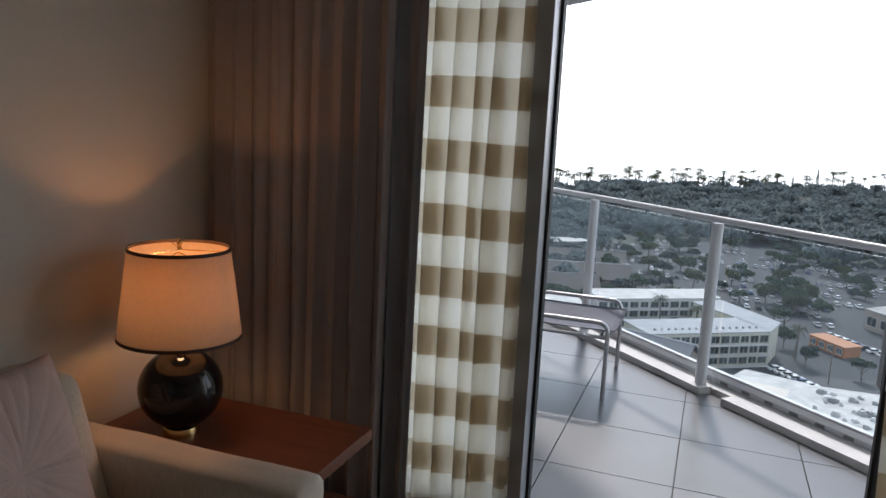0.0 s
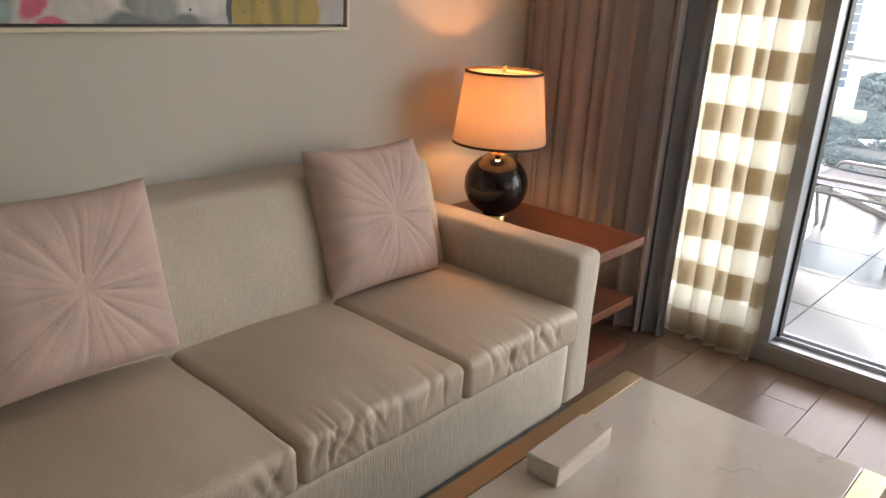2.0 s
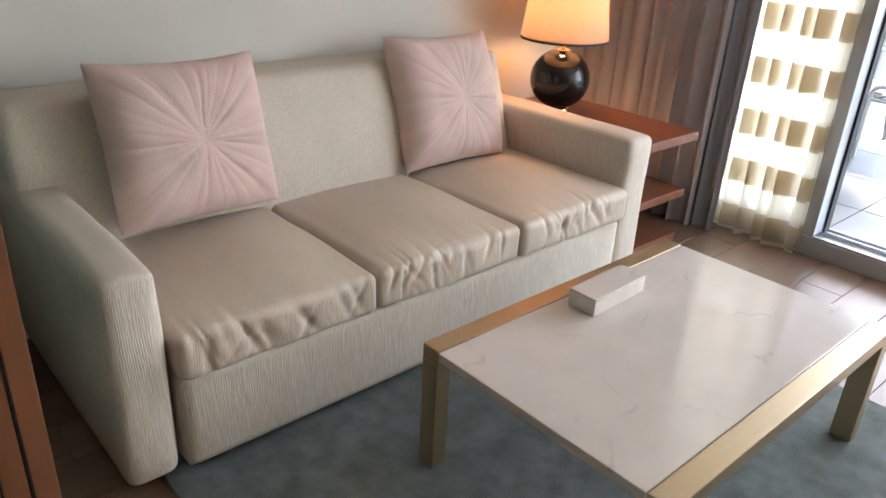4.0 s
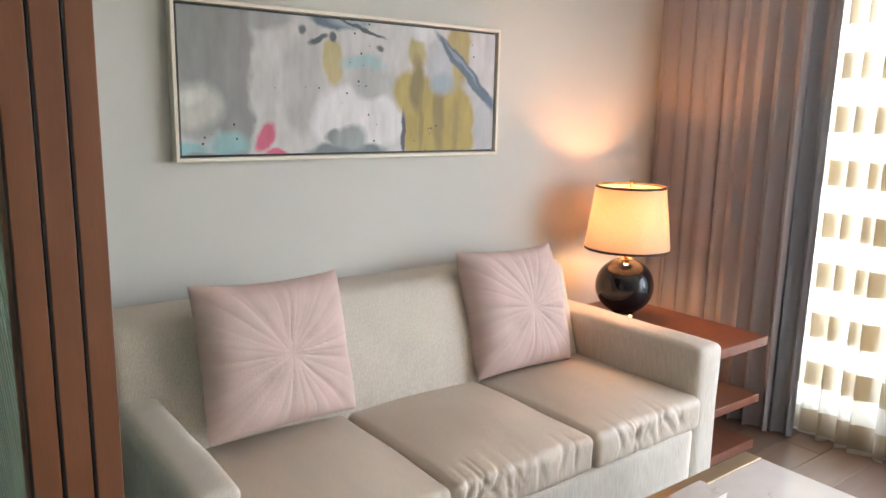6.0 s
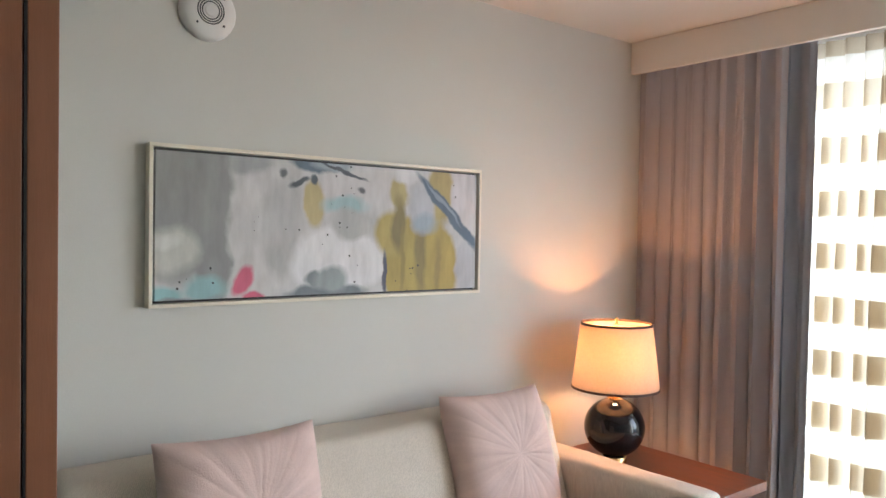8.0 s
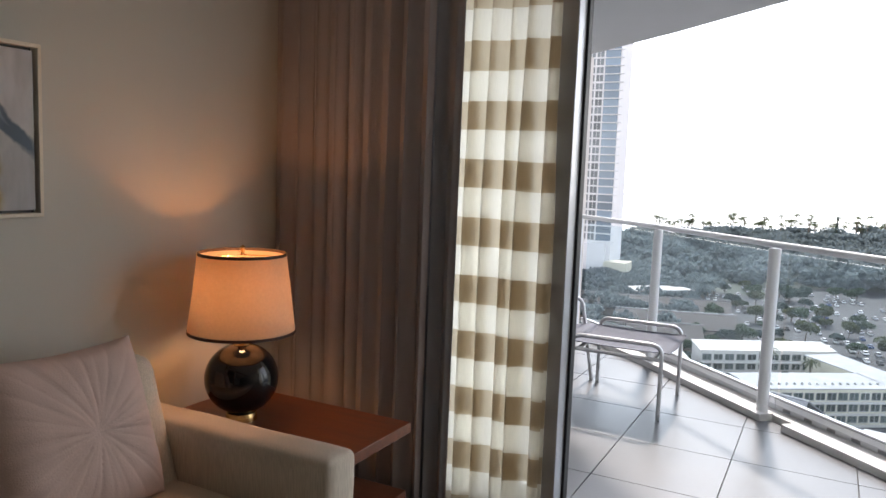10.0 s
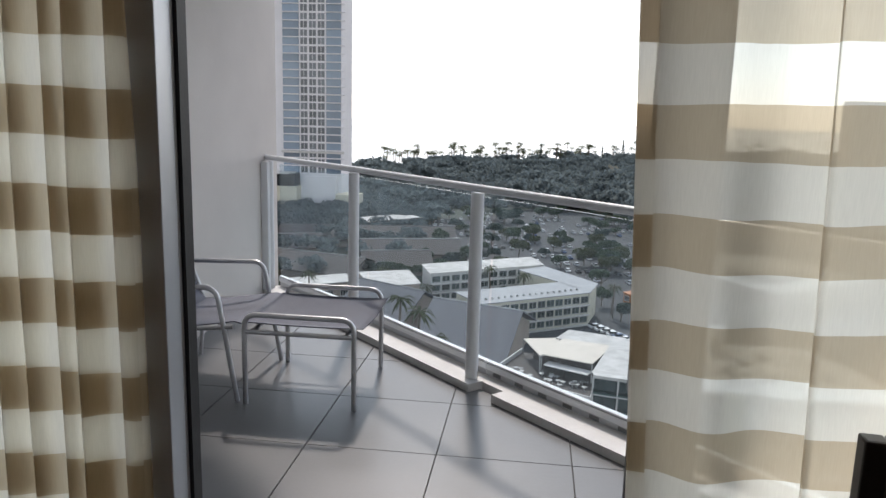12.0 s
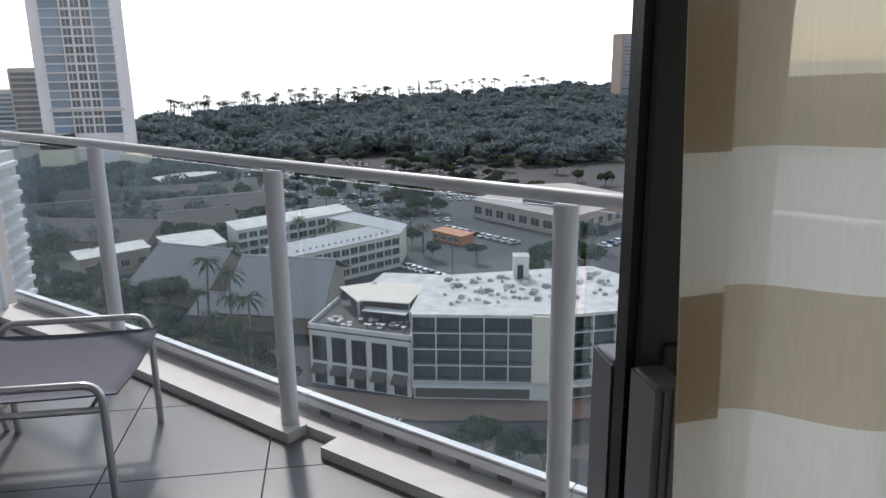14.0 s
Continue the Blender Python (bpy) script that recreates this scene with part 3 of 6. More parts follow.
def throw_pillow(seed, cx, cz, su, sw):
    """Square pillow, pointed corners, pin-tucks fanning out from one spot."""
    n = 120
    bm = bmesh.new()
    grid = {}
    rnd = random.Random(seed)
    for side in (1, -1):
        for i in range(n + 1):
            for j in range(n + 1):
                u, w = 2 * i / n - 1, 2 * j / n - 1
                edge = i in (0, n) or j in (0, n)
                if edge and side < 0:
                    grid[(side, i, j)] = grid[(1, i, j)]
                    continue
                pull = 1 - 0.045 * (1 - u * u) * abs(w) ** 3
                pull2 = 1 - 0.055 * (1 - w * w) * abs(u) ** 3
                h = 0.098 * ((1 - u ** 4) * (1 - w ** 4)) ** 0.6
                if side > 0:
                    a = math.atan2(w - cz, u - cx)
                    r = math.hypot(w - cz, u - cx)
                    warp = a + 0.10 * math.sin(3 * a + seed)
                    broad = abs(math.sin(4 * warp + 0.5))
                    fine = abs(math.sin(12 * warp + 1.1 * math.sin(5 * a)))
                    h -= (0.0050 * (1 - broad) ** 5 + 0.0024 * (1 - fine) ** 3) * min(1, 3.5 * r) * (1 - max(abs(u), abs(w)) ** 8)
                    h -= 0.003 * math.exp(-(r / 0.10) ** 2)
                h += 0.010 * noise.noise(Vector((u * 2.2, w * 2.2, seed))) * (1 - max(abs(u), abs(w)) ** 6)
                sag = 0.010 * (1 - u * u) if w > 0 else 0
                blunt = 1 - 0.012 * abs(u * w) ** 3
                grid[(side, i, j)] = bm.verts.new((side * h, u * su * pull2 * blunt, w * sw * pull * blunt - sag * max(0, w) ** 2))
        for i in range(n):
            for j in range(n):
                q = [grid[(side, i, j)], grid[(side, i + 1, j)], grid[(side, i + 1, j + 1)], grid[(side, i, j + 1)]]
                bm.faces.new(q if side > 0 else q[::-1])
    return finish("pillow", bm, PINK, True)


for label, m, seed, cx, cz, su, sw in (("square blush pink throw pillow with fanned pin-tucks on the sofa", pose(-1.430, 0.151, 0.691, -1.8, -17.1, 5.2), 2, 0.01, -0.05, 0.279, 0.254),
                               ("square blush pink throw pillow with fanned pin-tucks beside the sofa arm", pose(-1.492, 1.283, 0.661, -1.2, -20.2, 0.5), 7, 0.10, -0.03, 0.274, 0.270)):
    pil = tagged(new("throw_pillow", throw_pillow(seed, cx, cz, su, sw)), label, "pillow", "throw pillows")
    pil.matrix_world = m

# ---- painting and wall disc ----
def canvas_paint(name):
    """Abstract painting: soft-edged fields and strokes on a grey and white ground. Object x: 0 to 1.44, z: 0 to 0.54."""
    m = bpy.data.materials.new(name)
    m.use_nodes = True
    n, l = m.node_tree.nodes, m.node_tree.links
    b = n["Principled BSDF"]
    b.inputs["Roughness"].default_value = 0.6
    co = n.new("ShaderNodeTexCoord")
    wob = n.new("ShaderNodeTexNoise")
    wob.inputs["Scale"].default_value, wob.inputs["Detail"].default_value = 9, 6
    l.new(co.outputs["Object"], wob.inputs[0])
    vm = n.new("ShaderNodeVectorMath")
    vm.operation = "MULTIPLY_ADD"
    vm.inputs[1].default_value = (0, 0.07, 0.07)
    l.new(wob.outputs["Color"], vm.inputs[0])
    l.new(co.outputs["Object"], vm.inputs[2])
    tone = n.new("ShaderNodeTexNoise")
    tone.inputs["Scale"].default_value, tone.inputs["Detail"].default_value = 14, 8
    mp = n.new("ShaderNodeMapping")
    mp.inputs["Scale"].default_value = (1, 1.6, 0.5)
    l.new(co.outputs["Object"], mp.inputs[0])
    l.new(mp.outputs[0], tone.inputs[0])
    state = {"c": None}
    def blob(y, z, ry, rz, color, edge=0.25, turn=0.0, opacity=1.0):
        mp = n.new("ShaderNodeMapping")
        mp.vector_type = "TEXTURE"
        mp.inputs["Location"].default_value = (0, y + 0.035, z + 0.035)
        mp.inputs["Rotation"].default_value = (radians(turn), 0, 0)
        mp.inputs["Scale"].default_value = (1000, ry, rz)
        l.new(vm.outputs[0], mp.inputs[0])
        ln = n.new("ShaderNodeVectorMath")
        ln.operation = "LENGTH"
        l.new(mp.outputs[0], ln.inputs[0])
        r = n.new("ShaderNodeMapRange")
        r.inputs["From Min"].default_value, r.inputs["From Max"].default_value = 1 + edge / 2, 1 - edge / 2
        r.inputs["To Max"].default_value = opacity
        l.new(ln.outputs["Value"], r.inputs[0])
        x = n.new("ShaderNodeMix")
        x.data_type = "RGBA"
        l.new(r.outputs[0], x.inputs["Factor"])
        if state["c"]:
            l.new(state["c"], x.inputs["A"])
        else:
            x.inputs["A"].default_value = (0.52, 0.51, 0.51, 1)
        x.inputs["B"].default_value = (*color, 1)
        state["c"] = x.outputs["Result"]
    blob(0.093, 0.408, 0.199, 0.325, (0.27, 0.27, 0.265), 0.12, 0, 1)
    blob(0.222, 0.189, 0.064, 0.234, (0.27, 0.27, 0.265), 0.20, 0, 1)
    blob(0.078, 0.192, 0.091, 0.084, (0.5, 0.5, 0.46), 0.50, 0, 1)
    blob(0.050, 0.221, 0.043, 0.029, (0.62, 0.62, 0.58), 0.80, 0, 0.8)
    blob(0.036, 0.037, 0.076, 0.037, (0.26, 0.46, 0.48), 0.50, 0, 1)
    blob(0.197, 0.058, 0.076, 0.042, (0.28, 0.45, 0.47), 0.60, 0, 1)
    blob(0.112, 0.018, 0.068, 0.015, (0.25, 0.27, 0.28), 0.60, 0, 1)
    blob(0.354, 0.512, 0.087, 0.047, (0.36, 0.36, 0.36), 0.50, 0, 1)
    blob(0.414, 0.261, 0.150, 0.228, (0.56, 0.545, 0.54), 0.14, 0, 1)
    blob(0.482, 0.271, 0.094, 0.178, (0.43, 0.425, 0.42), 0.35, 0, 0.85)
    blob(0.349, 0.093, 0.065, 0.084, (0.55, 0.53, 0.52), 0.50, 0, 1)
    blob(0.850, 0.470, 0.251, 0.128, (0.55, 0.53, 0.53), 0.50, 0, 1)
    blob(0.721, 0.147, 0.207, 0.130, (0.68, 0.67, 0.68), 0.22, 0, 1)
    blob(0.611, 0.369, 0.046, 0.089, (0.46, 0.385, 0.2), 0.35, 0, 1)
    blob(0.749, 0.366, 0.095, 0.036, (0.36, 0.5, 0.52), 0.60, 0, 1)
    blob(0.791, 0.295, 0.106, 0.060, (0.44, 0.44, 0.43), 0.40, 0, 1)
    blob(1.120, 0.114, 0.197, 0.233, (0.4, 0.305, 0.085), 0.12, 0, 1)
    blob(0.971, 0.261, 0.083, 0.095, (0.42, 0.33, 0.11), 0.40, 0, 1)
    blob(1.217, 0.436, 0.063, 0.138, (0.42, 0.34, 0.15), 0.35, 0, 1)
    blob(1.006, 0.429, 0.045, 0.072, (0.42, 0.35, 0.16), 0.50, 0, 1)
    blob(1.006, 0.297, 0.034, 0.108, (0.23, 0.19, 0.08), 0.60, 0, 1)
    blob(1.120, 0.163, 0.023, 0.160, (0.25, 0.2, 0.075), 0.70, 0, 1)
    blob(1.202, 0.111, 0.018, 0.112, (0.3, 0.235, 0.08), 0.80, 0, 1)
    blob(1.027, 0.128, 0.014, 0.133, (0.29, 0.225, 0.07), 0.80, 0, 1)
    blob(1.128, 0.371, 0.066, 0.111, (0.46, 0.47, 0.5), 0.40, 0, 1)
    blob(1.142, 0.298, 0.059, 0.042, (0.27, 0.34, 0.42), 0.70, 0, 0.7)
    blob(1.356, 0.415, 0.082, 0.154, (0.54, 0.53, 0.55), 0.20, 0, 1)
    blob(1.375, 0.106, 0.064, 0.142, (0.45, 0.45, 0.47), 0.30, 0, 1)
    blob(1.041, 0.503, 0.078, 0.036, (0.6, 0.59, 0.6), 0.40, 0, 1)
    blob(1.273, 0.350, 0.027, 0.235, (0.105, 0.145, 0.20), 0.3, 47)
    blob(1.235, 0.395, 0.008, 0.12, (0.25, 0.31, 0.38), 0.6, 47)
    blob(0.617, 0.524, 0.114, 0.038, (0.13, 0.17, 0.215), 0.30, 0, 1)
    blob(0.684, 0.521, 0.087, 0.025, (0.32, 0.37, 0.41), 0.50, 0, 1)
    blob(0.734, 0.502, 0.107, 0.007, (0.09, 0.1, 0.12), 0.50, -14, 1)
    blob(0.546, 0.444, 0.042, 0.013, (0.1, 0.115, 0.13), 0.50, 18, 1)
    blob(0.608, 0.458, 0.017, 0.020, (0.1, 0.12, 0.14), 0.50, 0, 1)
    blob(0.482, 0.474, 0.014, 0.015, (0.15, 0.16, 0.17), 0.70, 0, 1)
    blob(0.817, 0.434, 0.018, 0.014, (0.13, 0.13, 0.14), 0.70, 0, 1)
    blob(0.672, 0.020, 0.172, 0.040, (0.16, 0.185, 0.2), 0.35, 0, 1)
    blob(0.611, 0.084, 0.031, 0.035, (0.21, 0.24, 0.25), 0.50, 0, 1)
    blob(0.690, 0.075, 0.074, 0.051, (0.29, 0.325, 0.33), 0.45, 0, 1)
    blob(0.928, 0.095, 0.012, 0.095, (0.09, 0.095, 0.13), 0.50, 0, 1)
    blob(0.327, 0.084, 0.032, 0.057, (0.6, 0.13, 0.21), 0.40, -18, 1)
    blob(0.368, 0.021, 0.033, 0.021, (0.58, 0.12, 0.2), 0.40, 0, 1)
    sp = n.new("ShaderNodeTexVoronoi")
    sp.inputs["Scale"].default_value = 32
    l.new(co.outputs["Object"], sp.inputs[0])
    spot = n.new("ShaderNodeMath")
    spot.operation = "LESS_THAN"
    spot.inputs[1].default_value = 0.14
    l.new(sp.outputs["Distance"], spot.inputs[0])
    few, fewm = n.new("ShaderNodeTexNoise"), n.new("ShaderNodeMath")
    few.inputs["Scale"].default_value = 6
    fewm.operation = "GREATER_THAN"
    fewm.inputs[1].default_value = 0.60
    l.new(co.outputs["Object"], few.inputs[0])
    l.new(few.outputs[0], fewm.inputs[0])
    mu = n.new("ShaderNodeMath")
    mu.operation = "MULTIPLY"
    l.new(spot.outputs[0], mu.inputs[0])
    l.new(fewm.outputs[0], mu.inputs[1])
    x = n.new("ShaderNodeMix")
    x.data_type = "RGBA"
    l.new(mu.outputs[0], x.inputs["Factor"])
    l.new(state["c"], x.inputs["A"])
    x.inputs["B"].default_value = (0.05, 0.05, 0.05, 1)
    hs, mr = n.new("ShaderNodeHueSaturation"), n.new("ShaderNodeMapRange")
    mr.inputs["From Min"].default_value, mr.inputs["From Max"].default_value = 0.3, 0.7
    mr.inputs["To Min"].default_value, mr.inputs["To Max"].default_value = 0.86, 1.12
    l.new(tone.outputs[0], mr.inputs[0])
    l.new(mr.outputs[0], hs.inputs["Value"])
    l.new(x.outputs["Result"], hs.inputs["Color"])
    l.new(hs.outputs[0], b.inputs["Base Color"])
    bp = n.new("ShaderNodeBump")
    bp.inputs["Strength"].default_value = 0.15
    l.new(tone.outputs[0], bp.inputs["Height"])
    l.new(bp.outputs[0], b.inputs["Normal"])
    return m


painting = thing("painting", "wide abstract painting in grey, white and mustard, champagne frame", "painting", (-1.83, -0.042, 1.300))
PW, PH = 1.444, 0.548
FB, FI = 0.013, 0.023           # frame face, inner edge
part("canvas", box("canvas", (0.004, FI, FI), (0.034, PW - FI, PH - FI), canvas_paint("abstract canvas")), painting, "abstract canvas with mustard and blue strokes")
part("shadow_gap", box("shadow_gap", (0.0, FB, FB), (0.012, PW - FB, PH - FB), BLACK), painting, "black inner edge of the float frame")
for a, b in (((0, 0, 0), (0.045, PW, FB)), ((0, 0, PH - FB), (0.045, PW, PH)), ((0, 0, FB), (0.045, FB, PH - FB)), ((0, PW - FB, FB), (0.045, PW, PH - FB))):
    part("frame_bar", box("frame_bar", a, b, FRAMEW, 0.0015, 1), painting, "champagne frame bar")

alarm = thing("smoke_alarm", "round white alarm disc high on the wall above the painting", "smoke alarm", (-1.83, 0.16, 2.315))
alarm.rotation_euler = (0, radians(90), 0)
part("body", lathe("body", [(0, 0.04), (0.055, 0.04), (0.085, 0.034), (0.098, 0.018), (0.10, 0)], WHITE), alarm)
for r in (0.030, 0.038, 0.046):
    part("slot", lathe("slot", [(r - 0.0022, 0.0402), (r - 0.001, 0.0418), (r + 0.001, 0.0418), (r + 0.0022, 0.0402)], ALUD, 40), alarm, "grey ring of sensor slots")
part("cap", lathe("cap", [(0, 0.045), (0.019, 0.0445), (0.023, 0.040)], WHITE, 28), alarm)
for k in range(4):
    a = radians(45 + 90 * k)
    part("screw", lathe("screw", [(0, 0.0425), (0.0035, 0.042), (0.0042, 0.0385)], ALUD, 12), alarm, at=(0.066 * math.cos(a), 0.066 * math.sin(a), 0))

# ---- side table and lamp ----
st = thing("side_table", "reddish wood side table with open shelves beside the sofa", "side table")
part("top", box("top", (-1.80, 1.825, 0.450), (-0.935, 2.365, 0.494), WOODR, 0.004), st)
part("shelf", box("shelf", (-1.80, 1.845, 0.175), (-0.94, 2.35, 0.215), WOODR, 0.004), st)
part("shelf", box("shelf", (-1.80, 1.845, FZ), (-0.945, 2.35, FZ + 0.045), WOODR, 0.004), st)
part("side_panel", box("side_panel", (-1.80, 1.825, FZ), (-1.10, 1.845, 0.450), WOODR, 0.003), st)
part("side_panel", box("side_panel", (-1.80, 2.33, FZ + 0.045), (-1.35, 2.348, 0.450), WOODR, 0.003), st)
part("back_panel", box("back_panel", (-1.81, 1.825, FZ), (-1.80, 2.365, 0.47), WOODR), st)

lamp = thing("table_lamp", "lit table lamp, black round ceramic base and cream shade", "table lamp", (-1.515, 2.028, 0.494))
part("foot", lathe("foot", [(0, 0.03), (0.058, 0.03), (0.06, 0.026), (0.06, 0.0), (0, 0)], GOLD), lamp, "short brass foot")
RB = 0.142
part("base", lathe("base", [(0.04, 0.026)] + [(RB * math.cos(radians(a)), 0.166 + RB * 0.98 * math.sin(radians(a))) for a in range(-70, 83, 6)] + [(0.0, 0.306)], BLACKG, 64), lamp, "glossy black ceramic ball")
part("neck", lathe("neck", [(0, 0.30), (0.035, 0.30), (0.035, 0.306), (0.012, 0.312), (0.012, 0.335), (0.022, 0.34), (0.022, 0.40), (0, 0.40)], GOLD), lamp, "brass neck and socket")
sh = part("shade", lathe("shade", [(0.205, 0.352), (0.166, 0.658), (0.164, 0.658), (0.203, 0.352)], SHADE, 64, True), lamp, "cream linen drum shade")
part("trim", lathe("trim", [(0.2065, 0.350), (0.2052, 0.361), (0.2012, 0.361), (0.2025, 0.350)], TRIMD, 64, True), sh, "dark brown shade trim")
part("trim", lathe("trim", [(0.1685, 0.650), (0.1672, 0.661), (0.1622, 0.661), (0.1635, 0.650)], TRIMD, 64, True), sh, "dark brown shade trim")
part("harp", tube("harp", rounded([(0.02, 0, 0.38), (0.075, 0, 0.46), (0.06, 0, 0.60), (0, 0, 0.655), (-0.06, 0, 0.60), (-0.075, 0, 0.46), (-0.02, 0, 0.38)], 0.05), 0.0025, GOLD, 8), lamp, "brass harp")
for k in range(3):
    a = radians(20 + 120 * k)
    part("spoke", tube("spoke", [(0, 0, 0.652), (0.163 * math.cos(a), 0.163 * math.sin(a), 0.652)], 0.002, GOLD, 6), lamp)
part("finial", lathe("finial", [(0, 0.652), (0.010, 0.652), (0.006, 0.664), (0.011, 0.674), (0.009, 0.684), (0, 0.69)], GOLD, 20), lamp, "brass finial")
part("bulb", lathe("bulb", [(0, 0.400), (0.014, 0.40), (0.016, 0.43), (0.031, 0.475), (0.022, 0.505), (0, 0.512)], glow("warm bulb", (1.0, 0.6, 0.3), 12.0), 24), lamp, "glowing warm bulb")
LAMP_LIGHT = new("lamp_light", bpy.data.lights.new("lamp_light", "POINT"))
LAMP_LIGHT.location = (-1.515, 2.028, 0.494 + 0.53)
LAMP_LIGHT.data.energy, LAMP_LIGHT.data.shadow_soft_size, LAMP_LIGHT.data.color = 1.22, 0.02, (1.0, 0.37, 0.11)

# ---- coffee table ----
ct = thing("coffee_table", "low white marble coffee table with champagne metal side frames", "coffee table")
TZ = 0.345
part("tabletop", box("tabletop", (-0.432, 0.338, TZ - 0.03), (0.205, 1.475, TZ - 0.002), MARBLE, 0.003), ct, "white veined marble slab")
for x0, x1 in ((-0.494, -0.434), (0.207, 0.270)):
    part("side_rail", box("side_rail", (x0, 0.338, TZ - 0.045), (x1, 1.475, TZ), BRASS, 0.003), ct, "brushed champagne metal rail")
    for y0 in (0.338, 1.425):
        part("leg", box("leg", (x0, y0, FZ + 0.012), (x1, y0 + 0.05, TZ - 0.045), BRASS, 0.003), ct)
for y0 in (0.45, 1.33):
    part("cross_bar", box("cross_bar", (-0.434, y0, TZ - 0.06), (0.207, y0 + 0.04, TZ - 0.03), BRASS), ct)

tb = thing("tissue_box", "low pale stone tissue box on the coffee table", "box", (-0.352, 0.938, TZ - 0.002), 1.5)
part("body", box("body", (-0.047, -0.128, 0), (0.047, 0.128, 0.050), MARBLE, 0.005), tb)
part("lid", box("lid", (-0.0475, -0.1285, 0.0505), (0.0475, 0.1285, 0.058), MARBLE, 0.003), tb)

rug = tagged(new("rug", box("rug", (-0.95, -0.25, FZ), (1.1, 1.72, FZ + 0.012), RUG, 0.004)), "short-pile teal grey rug under the coffee table", "rug")

PADT = surface("taupe chair pad", (0.20, 0.16, 0.13), 0.75, vary=0.1, scale=8, fine=200, bump=0.2)
DWOOD = surface("espresso wood", (0.022, 0.015, 0.012), 0.4, vary=0.2, scale=4, fine=50, bump=0.04, stretch=(8, 8, 0.6))
dc = thing("desk_chair", "dark wood desk chair with a taupe padded back", "chair", (1.045, 2.20, FZ), -4)
for a, b in (((0, -0.02, 0), (0.04, 0.02, 1.06)), ((0.44, -0.02, 0), (0.48, 0.02, 1.06))):
    part("back_leg", box("back_leg", a, b, DWOOD, 0.005), dc)
for a, b in (((0.0, -0.50, 0), (0.04, -0.46, 0.42)), ((0.44, -0.50, 0), (0.48, -0.46, 0.42))):
    part("front_leg", box("front_leg", a, b, DWOOD, 0.005), dc)
part("top_rail", box("top_rail", (0.04, -0.02, 1.01), (0.44, 0.02, 1.06), DWOOD, 0.005), dc)
part("lower_rail", box("lower_rail", (0.04, -0.02, 0.50), (0.44, 0.02, 0.54), DWOOD, 0.005), dc)
part("back_pad", soft("back_pad", (0.40, 0.055, 0.47), 0.02, PADT, (12, 6, 12)), dc, "taupe padded back", (0.24, 0.0, 0.775))
part("seat_frame", box("seat_frame", (0.0, -0.50, 0.36), (0.48, -0.02, 0.42), DWOOD, 0.005), dc)
part("seat", soft("seat", (0.47, 0.47, 0.08), 0.03, PADT, (12, 12, 6)), dc, "taupe padded seat", (0.24, -0.26, 0.455))

# ---- sliding wood partition ----
LEAFG = glass("frosted green glass", color=(0.82, 0.90, 0.82), rough=0.2, haze=0.85, haze_color=(0.80, 0.86, 0.74))
FROND = surface("printed dark frond", (0.17, 0.23, 0.16), 0.4, vary=0.2, scale=10)
for i in range(3):
    y0 = -0.598 - 0.048 * i
    d = tagged(thing("sliding_panel", "cherry wood framed sliding panel stacked in the room divider", "sliding panel", group="room divider panels"))
    part("stile", box("stile", (-0.62, y0, FZ), (-0.50, y0 + 0.042, 2.55), WOODP, 0.002), d)
    part("stile", box("stile", (XW, y0, FZ), (XW + 0.12, y0 + 0.042, 2.55), WOODP, 0.002), d)
    part("rail", box("rail", (XW + 0.12, y0 + 0.002, FZ), (-0.62, y0 + 0.040, FZ + 0.15), WOODP, 0.002), d)
    part("rail", box("rail", (XW + 0.12, y0 + 0.002, 2.42), (-0.62, y0 + 0.040, 2.55), WOODP, 0.002), d)
    part("pane", box("pane", (XW + 0.12, y0 + 0.012, FZ + 0.15), (-0.62, y0 + 0.028, 2.42), LEAFG if i == 2 else PANE), d, "green glass printed with palm fronds" if i == 2 else "clear glass pane")
    part("edge_strip", box("edge_strip", (-0.502, y0 - 0.004, FZ), (-0.499, y0, 2.55), BLACK), d, "dark seam between panels")
    if i == 2:
        v, f = [], []
        rnd = random.Random(5)
        for k in range(46):
            z = 0.05 + k * 0.05
            x1 = -0.63 - rnd.uniform(0, 0.02)
            q = [(x1, z), (x1 - 0.9, z + 0.62), (x1 - 0.9, z + 0.62 + rnd.uniform(0.012, 0.022)), (x1, z + rnd.uniform(0.006, 0.016))]
            q = [(x, min(2.41, max(FZ + 0.16, zz))) for x, zz in q]
            if abs(q[1][1] - q[2][1]) < 0.004:
                continue
            f.append(tuple(range(len(v), len(v) + 4)))
            v += [(x, y0 + 0.010, zz) for x, zz in q]
        part("frond_print", mesh("frond_print", v, f, FROND), d, "dark diagonal frond strokes")
structure("divider_track", box("divider_track", (XW, -0.75, 2.55), (XE, -0.54, CZ), WOODP), "cherry wood head track of the room divider", "trim")

# ---- balcony ----
RAIL = [Vector(p) for p in ((-1.66, 6.72), (-0.718, 5.849), (0.19, 4.924), (1.069, 4.066), (1.95, 3.20), (2.20, 2.96))]
RD = (RAIL[3] - RAIL[1]).normalized()
RN = Vector((-RD.y, RD.x))       # outward, away from the house
EDGE = [(XW - 0.2, YG1), (2.4, YG1 + 0.0), *[tuple(p + RN * 0.28) for p in (RAIL[4], RAIL[3], RAIL[2], RAIL[1], RAIL[0])], (XW - 0.2, 6.93)]
structure("balcony_slab", prism("balcony_slab", EDGE, -0.25, -0.012, GROUT), "concrete balcony slab with dark grout joints", "balcony floor")
ROOF_EDGE = [(XW - 0.2, YG1), (2.4, YG1), *[tuple(p + RN * 0.05) for p in (RAIL[4], RAIL[3], RAIL[2], RAIL[1], RAIL[0])], (XW - 0.2, 6.80)]
